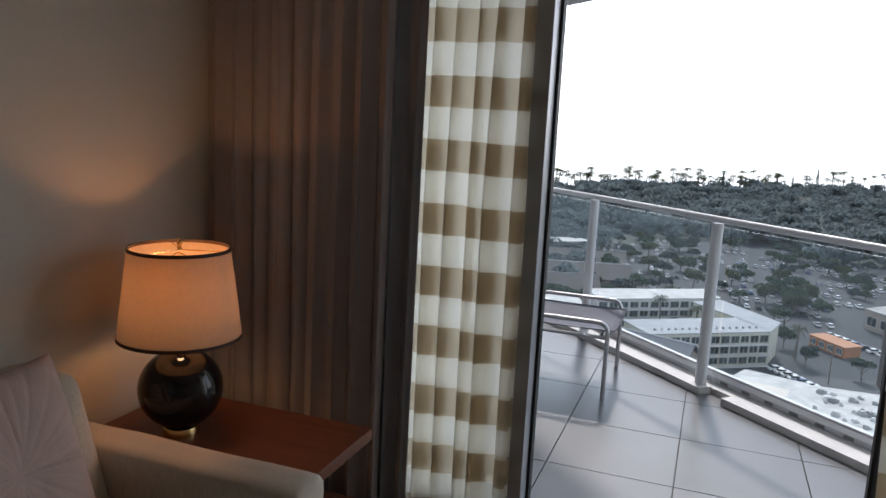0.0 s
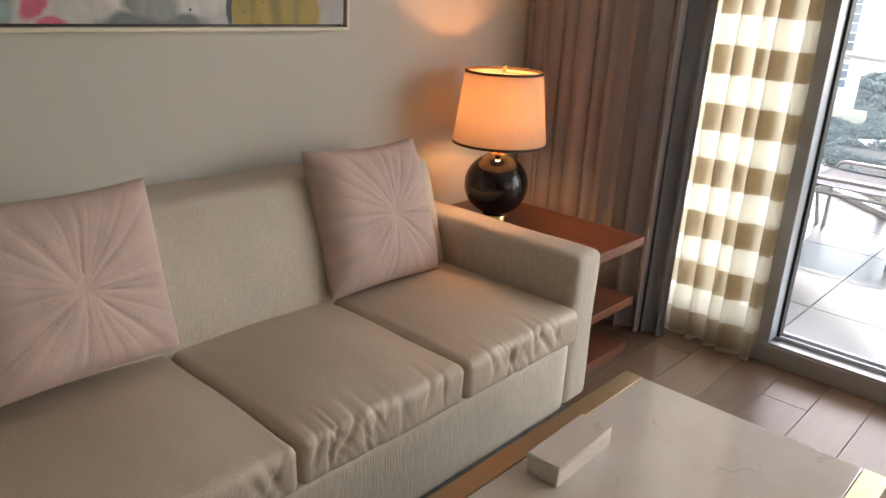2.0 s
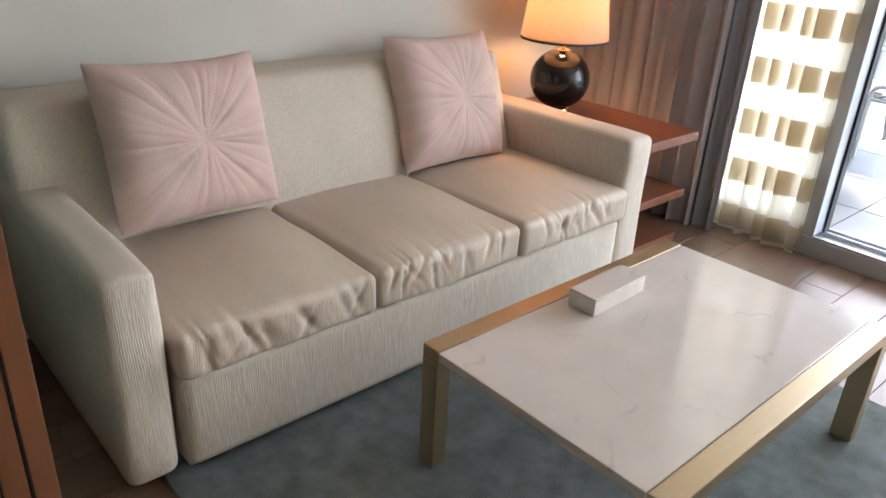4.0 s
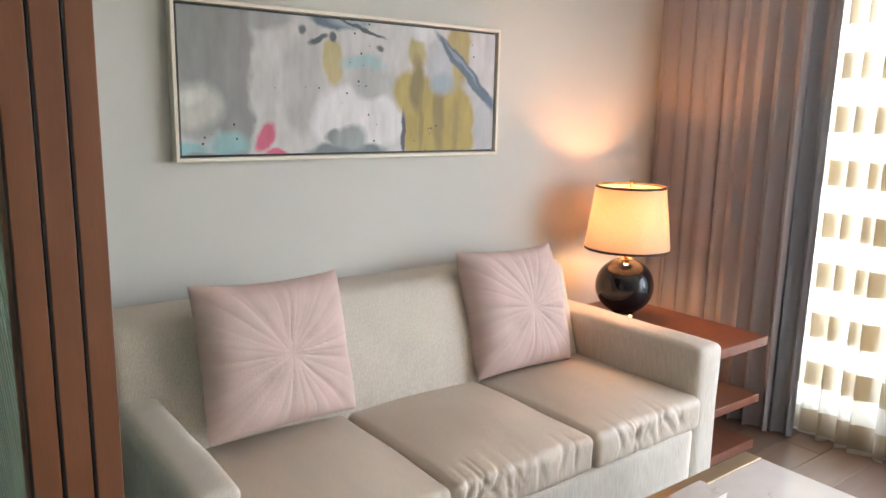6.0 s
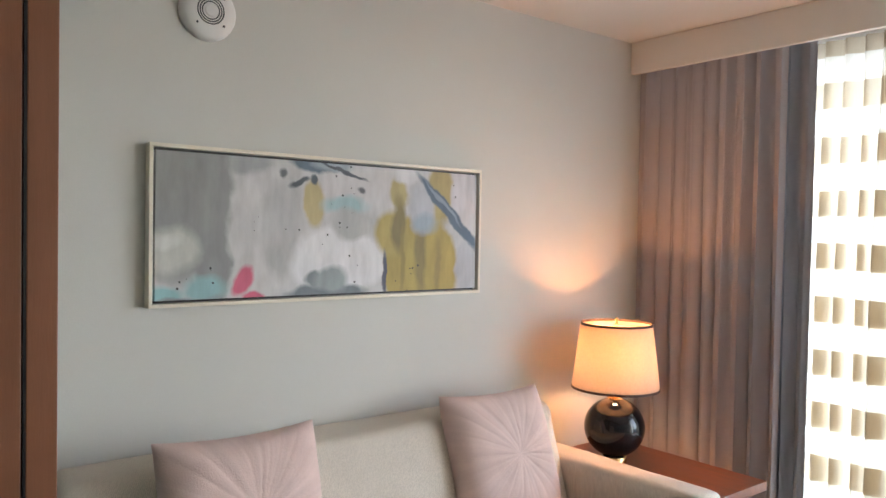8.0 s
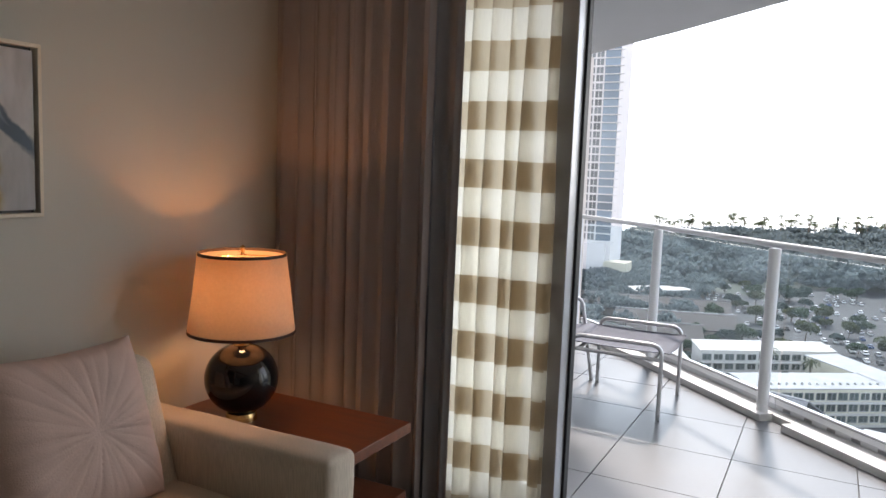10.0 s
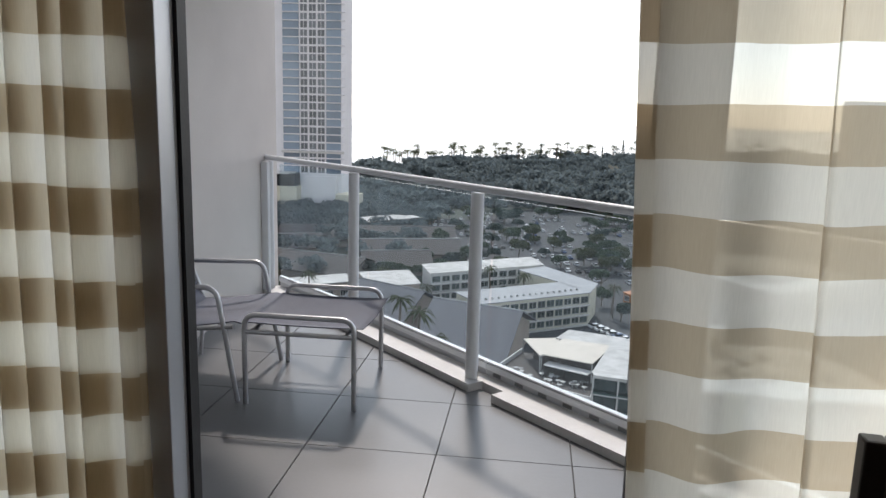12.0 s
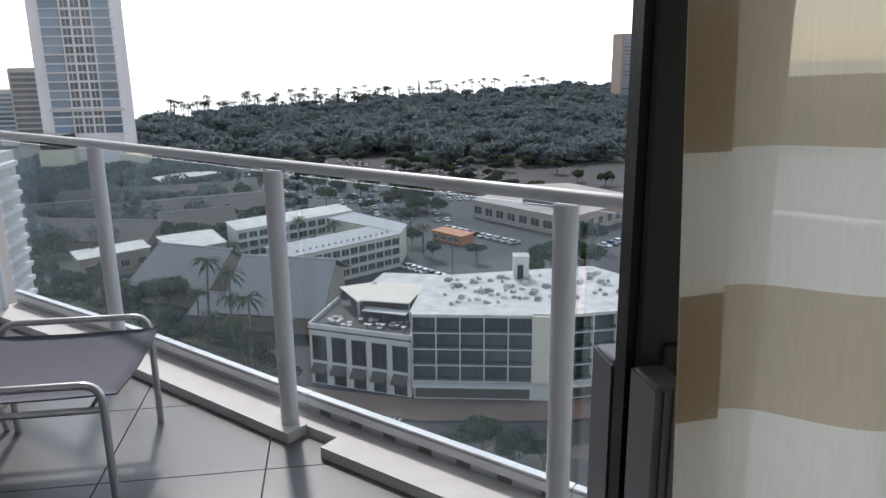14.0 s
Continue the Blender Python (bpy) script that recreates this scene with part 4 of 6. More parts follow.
structure("balcony_ceiling", prism("balcony_ceiling", ROOF_EDGE, 2.62, 2.85, surface("pale blue-grey soffit", (0.62, 0.64, 0.66), 0.8, vary=0.03, scale=1.5)), "pale painted balcony soffit", "ceiling")
structure("balcony_wall", box("balcony_wall", (-1.86, YG1, -0.25), (-1.66, 6.98, 2.62), STUCCO), "pale stucco side wall of the balcony", "wall")

rail = thing("balcony_railing", "pale grey metal balcony railing with glass panels", "railing")
part("handrail", tube("handrail", [(p.x, p.y, 1.109) for p in RAIL], 0.021, RAILW, 14), rail, "bright pale top rail")
for p in RAIL[:5]:
    q = p + RD * (0.06 if p is RAIL[0] else 0)
    po = part("post", lathe("post", [(0, 1.085), (0.036, 1.085), (0.036, 0.03), (0.0, 0.03)], RAILW, 20), rail)
    po.location = (q.x, q.y, 0.0)
part("wall_post", box("wall_post", (-1.66, 6.60, 0.03), (-1.60, 6.70, 1.08), RAILW, 0.01), rail, "flat post at the wall")
for a, b in zip(RAIL[:4], RAIL[1:5]):
    mid, ln = (a + b) / 2 + RN * 0.12, (b - a).length - 0.006
    ang = math.degrees(math.atan2(b.y - a.y, b.x - a.x))
    for z0, z1, half, mat in ((0.075, 0.108, 0.018, RAILW), (0.108, 0.113, 0.010, RUBBER), (0.113, 0.122, 0.016, RAILW), (0.03, 0.072, 0.006, ALU)):
        o = part("bottom_rail", box("bottom_rail", (-ln / 2, -half, z0), (ln / 2, half, z1), mat), rail)
        o.matrix_basis = pose(mid.x, mid.y, 0, 0, 0, ang)
    o = part("glass_panel", box("glass_panel", (-ln / 2 + 0.01, -0.005, 0.122), (ln / 2 - 0.01, 0.005, 1.05), RAILGLASS), rail, "clear glass panel with a bluish veil for haze and glare")
    o.matrix_basis = pose(mid.x, mid.y, 0, 0, 0, ang)
    o.visible_shadow = False
    for k in range(7 if a.x > 0 else 0):
        o = part("spacer", box("spacer", (-0.03, -0.0085, 0.044), (0.03, -0.0055, 0.064), GREYH), rail, "dark drain slot")
        c = a.lerp(b, (k + 0.5) / 7) + RN * 0.12
        o.matrix_basis = pose(c.x, c.y, 0, 0, 0, ang)
for a, b, s, e in ((RAIL[0], RAIL[1], 0.0, 0.0), (RAIL[1], RAIL[2], 0.0, 0.02), (RAIL[2], RAIL[3], 0.26, 0.02), (RAIL[3], RAIL[4], 0.26, 0.0)):
    d = (b - a).normalized()
    nn = Vector((-d.y, d.x))
    p0, p1 = a + d * s, b + d * (0.08 if e else 0)
    ring = [tuple(p0 - nn * 0.085), tuple(p1 - nn * 0.085), tuple(p1 + nn * 0.02), tuple(p0 + nn * 0.02)]
    structure("balcony_curb", prism("balcony_curb", ring, -0.012, 0.045, CURBW), "white painted concrete kerb under the railing", "kerb")
ring = [tuple(RAIL[0] + RN * 0.02), tuple(RAIL[4] + RN * 0.02), tuple(RAIL[4] + RN * 0.24), tuple(RAIL[0] + RN * 0.24)]
structure("balcony_upstand", prism("balcony_upstand", ring, -0.012, 0.038, CURBW), "white painted concrete edge of the balcony", "kerb")


def footrest(ob, x0, x1, y0, y1):
    """Sling stool on two looped tube sides."""
    for y in (y0, y1):
        part("side_loop", tube("side_loop", rounded([(x0, y, 0), (x0, y, 0.475), (x1, y, 0.475), (x1, y, 0)], 0.07), 0.0135, TUBE, 12), ob, "bent silver tube side")
        part("side_rail", tube("side_rail", [(x0, y, 0.385), (x1, y, 0.385)], 0.012, TUBE, 10), ob)
    for x in (x0 + 0.04, x1 - 0.04):
        part("cross_rail", tube("cross_rail", [(x, y0, 0.385), (x, y1, 0.385)], 0.012, TUBE, 10), ob)
    v, f, n = [], [], 14
    for i in range(n + 1):
        for j in range(n + 1):
            u, w = i / n, j / n
            v.append((x0 - 0.02 + (x1 - x0 + 0.06) * u, y0 + 0.022 + (y1 - y0 - 0.044) * w, 0.425 - 0.02 * math.sin(math.pi * w) + 0.006 * (2 * u - 1) ** 2))
    m0 = len(v)
    v += [(x, y, z - 0.006) for x, y, z in v]
    for i in range(n):
        for j in range(n):
            a = i * (n + 1) + j
            f.append((a, a + n + 1, a + n + 2, a + 1))
            f.append(tuple(k + m0 for k in (a, a + 1, a + n + 2, a + n + 1)))
    edge = [i * (n + 1) for i in range(n + 1)] + [n * (n + 1) + j for j in range(1, n + 1)] + [i * (n + 1) + n for i in range(n - 1, -1, -1)] + [j for j in range(n - 1, 0, -1)]
    for a, b in zip(edge, edge[1:] + edge[:1]):
        f.append((a, b, b + m0, a + m0))
    part("sling", mesh("sling", v, f, SLING, True), ob, "blue grey mesh sling seat")


stool = thing("footstool", "silver tube footstool with a blue grey mesh sling on the balcony", "footstool")
footrest(stool, -0.935, -0.365, 4.435, 5.10)
chair = thing("lounge_chair", "low silver tube lounge chair with blue grey mesh sling", "lounge chair")
for y in (4.45, 5.12):
    part("arm_loop", tube("arm_loop", rounded([(-0.985, y, 0), (-1.045, y, 0.36), (-1.085, y, 0.60), (-1.58, y, 0.585)], 0.07), 0.0135, TUBE, 12), chair, "bent silver tube arm and leg")
    part("rear_leg", tube("rear_leg", [(-1.50, y, 0), (-1.46, y, 0.34), (-1.55, y, 0.60), (-1.60, y, 0.785)], 0.0135, TUBE, 12), chair)
    part("side_rail", tube("side_rail", [(-1.00, y, 0.40), (-1.47, y, 0.35)], 0.012, TUBE, 10), chair)


def sling(path, y0, y1):
    v, f = [], []
    for x, z in path:
        v += [(x, y0, z), (x, (y0 + y1) / 2, z - 0.012), (x, y1, z)]
    k = len(v)
    v += [(x - 0.004, y, z - 0.006) for x, y, z in v]
    for i in range(len(path) - 1):
        for j in (0, 1):
            a = 3 * i + j
            f += [(a, a + 3, a + 4, a + 1), (a + k, a + 1 + k, a + 4 + k, a + 3 + k)]
    for i in range(len(path) - 1):
        for j in (0, 2):
            a = 3 * i + j
            f.append((a, a + 3, a + 3 + k, a + k))
    for a in (0, 3 * len(path) - 3):
        f += [(a, a + 1, a + 1 + k, a + k), (a + 1, a + 2, a + 2 + k, a + 1 + k)]
    return mesh("sling", v, f, SLING, True)


part("seat_sling", sling([(-0.955, 0.415), (-1.0, 0.425), (-1.15, 0.40), (-1.30, 0.375), (-1.44, 0.365)], 4.47, 5.10), chair, "blue grey mesh seat")
part("back_sling", sling([(-1.44, 0.366), (-1.48, 0.40), (-1.51, 0.50), (-1.555, 0.64), (-1.592, 0.775)], 4.475, 5.095), chair, "blue grey mesh backrest")
bt = thing("balcony_table", "small round pale glass table beside the lounge chair", "side table", (-1.30, 3.98, 0))
part("tabletop", lathe("tabletop", [(0, 0.555), (0.262, 0.555), (0.272, 0.548), (0.272, 0.536), (0.262, 0.530), (0, 0.530)], surface("frosted glass top", (0.55, 0.58, 0.60), 0.2, scale=4), 48), bt)
part("rim", lathe("rim", [(0.270, 0.552), (0.280, 0.545), (0.270, 0.532)], TUBE, 48), bt)
for k in range(3):
    a = radians(35 + 120 * k)
    part("leg", tube("leg", [(0.20 * math.cos(a), 0.20 * math.sin(a), 0.53), (0.24 * math.cos(a), 0.24 * math.sin(a), 0)], 0.012, TUBE, 10), bt)

# ==EXTERIOR==
# ---- outside: town, park and sea ----
G = -60.0
ASPHALT = surface("weathered asphalt", (0.042, 0.044, 0.048), 0.9, vary=0.2, scale=0.06, fine=1.5, bump=0.0)
PAVE = surface("brown paving", (0.25, 0.175, 0.135), 0.85, vary=0.2, scale=0.2, fine=2, bump=0.0)
# pale base colour stands in for the sky's glare off the water
SEA = surface("open sea", (0.42, 0.46, 0.48), 0.22, vary=0.2, scale=0.004, fine=0.03, bump=0.0, stretch=(0.3, 1, 1))
SOIL = surface("park ground", (0.05, 0.062, 0.045), 0.95, vary=0.3, scale=0.03, fine=0.5, bump=0.0)
ROOFW = surface("white roof membrane", (0.56, 0.545, 0.52), 0.85, vary=0.24, scale=0.35, fine=1.6, bump=0.0)
ROOFG = surface("grey metal roof", (0.115, 0.12, 0.135), 0.85, vary=0.10, scale=0.3, fine=3, bump=0.0)
ROOFG2 = surface("pale grey weathered roof", (0.36, 0.37, 0.38), 0.85, vary=0.15, scale=0.25, fine=2, bump=0.0)
ROOFD = surface("dark shingle roof", (0.062, 0.054, 0.052), 0.85, vary=0.2, scale=0.2, fine=3, bump=0.0)
ROOFT = surface("tan canvas roof", (0.66, 0.60, 0.52), 0.85, vary=0.1, scale=0.4, fine=3, bump=0.0)
WALLW = surface("white rendered facade", (0.54, 0.53, 0.51), 0.85, vary=0.08, scale=0.3, fine=2, bump=0.0)
WALLC = surface("cream rendered facade", (0.58, 0.55, 0.44), 0.85, vary=0.08, scale=0.3, fine=2, bump=0.0)
WALLB = surface("brown facade", (0.34, 0.285, 0.24), 0.85, vary=0.1, scale=0.3, fine=2, bump=0.0)
# concrete lightened: the haze over the far tower is in this colour
WALLP = surface("pale tower concrete", (0.72, 0.71, 0.72), 0.8, vary=0.06, scale=0.1, fine=1, bump=0.0)
ORANGE = surface("orange painted wall", (0.42, 0.165, 0.06), 0.7, vary=0.1, scale=0.4, fine=3, bump=0.0)
DARKW = surface("dark window glass", (0.018, 0.021, 0.024), 0.38, spec=0.15, vary=0.2, scale=0.3, fine=2, bump=0.0, piece=0.5)
# blue glass lightened by the far towers' haze, held in its colour
BLUEW = surface("blue tinted curtain glass", (0.17, 0.23, 0.30), 0.12, vary=0.15, scale=0.1, fine=1, bump=0.0, piece=0.3)
BALGLASS = glass("green tinted balcony glass", color=(0.55, 0.68, 0.66), haze=0.012)
BAYW = surface("curtained green window glass", (0.036, 0.052, 0.050), 0.37, spec=0.12, vary=0.75, dark=(0.008, 0.012, 0.012), scale=1.2, fine=3, bump=0.0, piece=0.6, stretch=(1, 1, 0.05))
# lighter than DARKW: haze before the far windows put into the colour
TOWERW = surface("grey tower window glass", (0.13, 0.145, 0.16), 0.3, vary=0.2, scale=0.2, fine=2, bump=0.0, piece=0.4)
ROOFS = surface("beige gravel roof", (0.36, 0.345, 0.32), 0.9, vary=0.2, scale=0.15, fine=1.5, bump=0.0)
AWN = surface("dark awning cloth", (0.07, 0.06, 0.055), 0.8, vary=0.1, scale=1)
METALU = surface("grey rooftop unit", (0.42, 0.42, 0.41), 0.6, vary=0.2, scale=0.6, fine=4, bump=0.0, piece=0.5)


def foliage(name, color, vary=0.27, through_share=0.5):
    """Leaves: reflect and let light through, varied from clump to clump."""
    m = bpy.data.materials.new(name)
    m.use_nodes = True
    n, l = m.node_tree.nodes, m.node_tree.links
    n.remove(n["Principled BSDF"])
    df, tl, mx = n.new("ShaderNodeBsdfDiffuse"), n.new("ShaderNodeBsdfTranslucent"), n.new("ShaderNodeMixShader")
    geo, co, no, hs, mr, ad = (n.new("ShaderNode" + k) for k in ("NewGeometry", "TexCoord", "TexNoise", "HueSaturation", "MapRange", "Math"))
    no.inputs["Scale"].default_value = 0.05
    l.new(co.outputs["Object"], no.inputs[0])
    ad.operation = "ADD"
    l.new(geo.outputs["Random Per Island"], ad.inputs[0])
    l.new(no.outputs[0], ad.inputs[1])
    mr.inputs["From Max"].default_value = 1.6
    mr.inputs["To Min"].default_value, mr.inputs["To Max"].default_value = 1 - vary, 1 + vary
    l.new(ad.outputs[0], mr.inputs[0])
    l.new(mr.outputs[0], hs.inputs["Value"])
    hs.inputs["Color"].default_value = (*color, 1)
    l.new(hs.outputs[0], df.inputs[0])
    l.new(hs.outputs[0], tl.inputs[0])
    mx.inputs[0].default_value = through_share
    l.new(df.outputs[0], mx.inputs[1])
    l.new(tl.outputs[0], mx.inputs[2])
    l.new(mx.outputs[0], n["Material Output"].inputs[0])
    return m


LEAF = [foliage("foliage " + k, c) for k, c in (("deep green", (0.058, 0.085, 0.055)), ("olive", (0.072, 0.085, 0.048)), ("bluish green", (0.058, 0.083, 0.074)))]
# distance haze is put into these lifted, bluish leaf colours
HAZED_LEAF = [foliage("park foliage " + k, c, 0.12, 0.6) for k, c in (("grey green", (0.130, 0.160, 0.165)), ("dusky", (0.130, 0.156, 0.156)), ("blue grey", (0.125, 0.160, 0.175)))]
BARK = surface("grey bark", (0.16, 0.13, 0.10), 0.9, vary=0.2, scale=2, fine=12)

indoors = set(scene.collection.objects)
structure("ground", prism("ground", [(-3000, 8), (3000, 8), (3000, 2500), (460, 1440), (97, 1040), (-146, 790), (-600, 640), (-3000, 500)], G - 1.0, G, ASPHALT), "dark asphalt lots and streets of the town", "ground")
structure("park_lawn", prism("park_lawn", [(-140, 440), (-30, 425), (20, 505), (85, 440), (170, 395), (1200, 420), (1500, 1900), (455, 1430), (95, 1030), (-144, 782)], G - 0.5, G + 0.05, SOIL), "dark green park ground under trees", "ground")
structure("garden_ground", prism("garden_ground", [(-240, 210), (-70, 190), (-36, 222), (-22, 262), (-52, 330), (-52, 424), (-240, 424)], G - 0.4, G + 0.04, SOIL), "dark green gardens round the low houses", "ground")
structure("sea", box("sea", (-4800, 400, G - 3), (4800, 4900, G - 1.2), SEA), "pale sea reaching the horizon, glare put into its colour", "water")
structure("pavement", prism("pavement", [(-7, 136.5), (-8.5, 130.5), (14, 118.5), (39, 114), (80, 115), (80, 122), (39.5, 121), (14.5, 126.8)], G - 0.3, G + 0.16, PAVE), "brown paved sidewalk before the hotel", "pavement")
structure("road", prism("road", [(-90, 170), (-95, 152), (-9, 122), (14, 108), (39, 101), (120, 98), (120, 112), (39, 113), (14, 117.5), (-8.8, 130)], G - 0.3, G + 0.02, surface("road asphalt", (0.085, 0.075, 0.07), 0.85, vary=0.2, scale=0.1, fine=2, bump=0.0)), "dark asphalt street with crossings", "road")
structure("side_road", prism("side_road", [(24, 215), (31, 212), (62, 222), (120, 238), (120, 226), (64, 205), (35, 170), (28, 172)], G - 0.3, G + 0.03, surface("lane asphalt", (0.075, 0.075, 0.077), 0.85, vary=0.2, scale=0.1, fine=2, bump=0.0)), "grey side street", "road")
for k in range(9):
    o = tagged(new("crosswalk_stripe", box("crosswalk_stripe", (0, 0, 0), (0.5, 3.6, 0.01), WALLW)), "white painted crosswalk stripe on the street", "road marking", "crosswalk stripes")
    o.matrix_world = pose(3.0 + 0.9 * k, 122.5 - 0.52 * k, G + 0.021, 0, 0, -30)

# the hotel's own tower around the suite, unseen; added to darken glass reflections
OWN = surface("hotel facade", (0.45, 0.44, 0.43), 0.8, vary=0.06, scale=0.2)
structure("hotel_mass", boxes("hotel_mass", [((-26, -14, G), (XW - 0.2, 2.9, 22)), ((XE + 0.2, -14, G), (26, 2.9, 22)), ((XW - 0.2, -14, CZ + 0.2), (XE + 0.2, 2.9, 22)),
          ((XW - 0.2, -14, G), (XE + 0.2, 2.9, FZ - 0.2)), ((XW - 0.2, -14, FZ - 0.2), (XE + 0.2, YS - 0.2, CZ + 0.2))], OWN), "unseen pale mass of the hotel tower, added for the reflections", "wall")


def block(name, label, ring, z1, wall, roof, z0=G, category="building", parapet=0.5):
    ob = thing(name, label, category)
    part("wall", prism("wall", ring, z0, z1 - 0.25, wall), ob)
    c = Vector((sum(p[0] for p in ring) / len(ring), sum(p[1] for p in ring) / len(ring)))
    wide = [tuple(c + (Vector(p) - c) * (1 + 0.5 / max(6, (Vector(p) - c).length))) for p in ring]
    part("roof", prism("roof", wide, z1 - 0.25, z1, roof), ob)
    return ob


def along(p0, p1):
    d = Vector(p1) - Vector(p0)
    return d.length, math.degrees(math.atan2(d.y, d.x))


def windows(ob, p0, p1, z0, z1, bays, floors, wide=0.86, high=0.8, glass_mat=DARKW, proud=0.12, mullions=3, frame_mat=WALLW, skip=()):
    """Rows of framed windows on the facade from p0 to p1; the face looks to the right of that line."""
    ln, ang = along(p0, p1)
    bw, fh = ln / bays, (z1 - z0) / floors
    w, h = bw * wide, fh * high
    pane = box("window", (-w / 2, -proud, -h / 2), (w / 2, 0.3, h / 2), glass_mat)
    bars = [((-w / 2 - 0.12, -proud - 0.14, -h / 2 - 0.14), (w / 2 + 0.12, -proud + 0.04, -h / 2)), ((-w / 2 - 0.12, -proud - 0.10, h / 2), (w / 2 + 0.12, -proud + 0.04, h / 2 + 0.12))]
    bars += [((-w / 2 + w * k / mullions - 0.05, -proud - 0.08, -h / 2), (-w / 2 + w * k / mullions + 0.05, -proud + 0.02, h / 2)) for k in range(mullions + 1)]
    fr = boxes("frame", bars, frame_mat)
    d = (Vector(p1) - Vector(p0)).normalized()
    for i in range(bays):
        for j in range(floors):
            if (i, j) in skip:
                continue
            c = Vector(p0) + d * (bw * (i + 0.5))
            o = part("window", pane, ob)
            o.matrix_basis = pose(c.x, c.y, z0 + fh * (j + 0.5), 0, 0, ang)
            part("frame", fr, o)


def ledge(ob, p0, p1, z, out=1.2, thick=0.3, mat=WALLW, name="slab"):
    ln, ang = along(p0, p1)
    o = part(name, box(name, (0, -out, -thick / 2), (ln, 0.2, thick / 2), mat), ob)
    o.matrix_basis = pose(p0[0], p0[1], z, 0, 0, ang)
    return o


# white-roofed hotel over the street
H0, H1, H2, H3 = (14.6, 127.3), (38.9, 121.7), (64.0, 122.6), (62.0, 137.0)
hotel = block("street_hotel", "white-roofed five-storey hotel with rows of balconies", [H0, H1, H2, H3, (56.2, 148.9), (20.9, 148.4)], -43, WALLW, ROOFW)
hd = (Vector(H1) - Vector(H0)).normalized()
HB = tuple(Vector(H0) + hd * 21.6)
windows(hotel, H0, HB, -55.9, -43.5, 5, 4, 0.94, 0.9, BAYW, 0.10, 4, ALUD)
windows(hotel, (42.0, 121.8), H2, -55.9, -43.5, 5, 4, 0.94, 0.9, BAYW, 0.10, 4, ALUD)
for a, b in ((H0, HB), ((42.0, 121.8), H2)):
    for k in range(5):
        ledge(hotel, a, b, -55.9 + 3.1 * k, 1.3, 0.20)
    ln, ang = along(a, b)
    for k in range(6):
        c = Vector(a).lerp(Vector(b), k / 5)
        o = part("fin", box("fin", (-0.11, -1.34, 0), (0.11, 0.2, 12.4), WALLW), hotel)
        o.matrix_basis = pose(c.x, c.y, -55.9, 0, 0, ang)
    for j in range(4):
        o = part("balustrade", box("balustrade", (0.1, -1.26, 0.15), (ln - 0.1, -1.2, 1.0), BALGLASS), hotel, "green tinted glass balustrade")
        o.matrix_basis = pose(a[0], a[1], -55.9 + 3.1 * j, 0, 0, ang)
    ledge(hotel, a, b, -56.4, 2.6, 0.4, WALLW, "canopy")
    ledge(hotel, a, b, -43.1, 1.6, 0.35, ROOFW, "eave")
    ln, ang = along(a, b)
    o = part("shopfront", box("shopfront", (0.3, -0.06, 0.3), (ln - 0.3, 0.2, 3.3), AWN), hotel, "dark shop fronts")
    o.matrix_basis = pose(a[0], a[1], G, 0, 0, ang)
o = part("blank_bay", box("blank_bay", (0, -1.35, 0), (3.3, 0.2, 12.6), WALLC), hotel, "cream blank corner wall")
o.matrix_basis = pose(HB[0], HB[1], -55.9, 0, 0, along(H0, H1)[1])
rnd = random.Random(8)
unit = [boxes("rooftop_unit", [((-w, -w * 0.7, 0), (w, w * 0.7, h)), ((-w * 0.8, -w * 0.5, h), (w * 0.2, w * 0.5, h + 0.25))], METALU) for w, h in ((0.55, 0.3), (0.8, 0.55), (0.3, 0.35))]
for k in range(75):
    u, w = rnd.uniform(0.04, 0.96), rnd.uniform(0.10, 0.95)
    p = Vector((18, 128)).lerp(Vector((58, 124.5)), u).lerp(Vector((22, 146)).lerp(Vector((57, 146)), u), w)
    o = tagged(new("rooftop_unit", unit[k % 3]), "grey ventilation unit on the white roof", "roof unit", "rooftop units")
    o.matrix_world = pose(p.x, p.y, -43, 0, 0, rnd.uniform(-20, 70))
lift = block("lift_house", "tall white lift house on the hotel roof", [(37.5, 143), (40.5, 142.4), (41, 145.4), (38, 146)], -38.2, WALLW, ROOFW, -43)
part("door", box("door", (38.2, 142.6, -43), (39.4, 142.95, -40), DARKW), lift)

# restaurant with roof terrace
R0, R1 = (-4.1, 138.0), (14.2, 127.6)
rest = block("restaurant", "white two-storey restaurant with tall dark windows and roof terrace", [R0, R1, (19.5, 146), (2, 153)], -48.6, WALLW, surface("dark terrace deck", (0.085, 0.075, 0.07), 0.85, vary=0.2, scale=0.4, fine=3, bump=0.0))
windows(rest, R0, R1, -55.4, -49.6, 5, 1, 0.70, 0.82, DARKW, 0.05, 2, AWN)
ln, ang = along(R0, R1)
for k in range(5):
    c = Vector(R0).lerp(Vector(R1), (k + 0.5) / 5)
    v = [(-1.5, 0, 0), (1.5, 0, 0), (1.5, -1.5, -1.3), (-1.5, -1.5, -1.3), (1.5, -1.5, -1.6), (-1.5, -1.5, -1.6), (-1.5, 0, -0.12), (1.5, 0, -0.12)]
    o = part("awning", mesh("awning", v, [(0, 3, 2, 1), (3, 5, 4, 2), (0, 6, 5, 3), (1, 2, 4, 7), (6, 7, 4, 5), (0, 1, 7, 6)], AWN), rest, "dark cloth awning")
    o.matrix_basis = pose(c.x, c.y, -55.7, 0, 0, ang)
    o = part("opening", box("opening", (-1.3, -0.08, 0), (1.3, 0.2, 2.7), DARKW), rest, "dark shop opening")
    o.matrix_basis = pose(c.x, c.y, G + 0.2, 0, 0, ang)
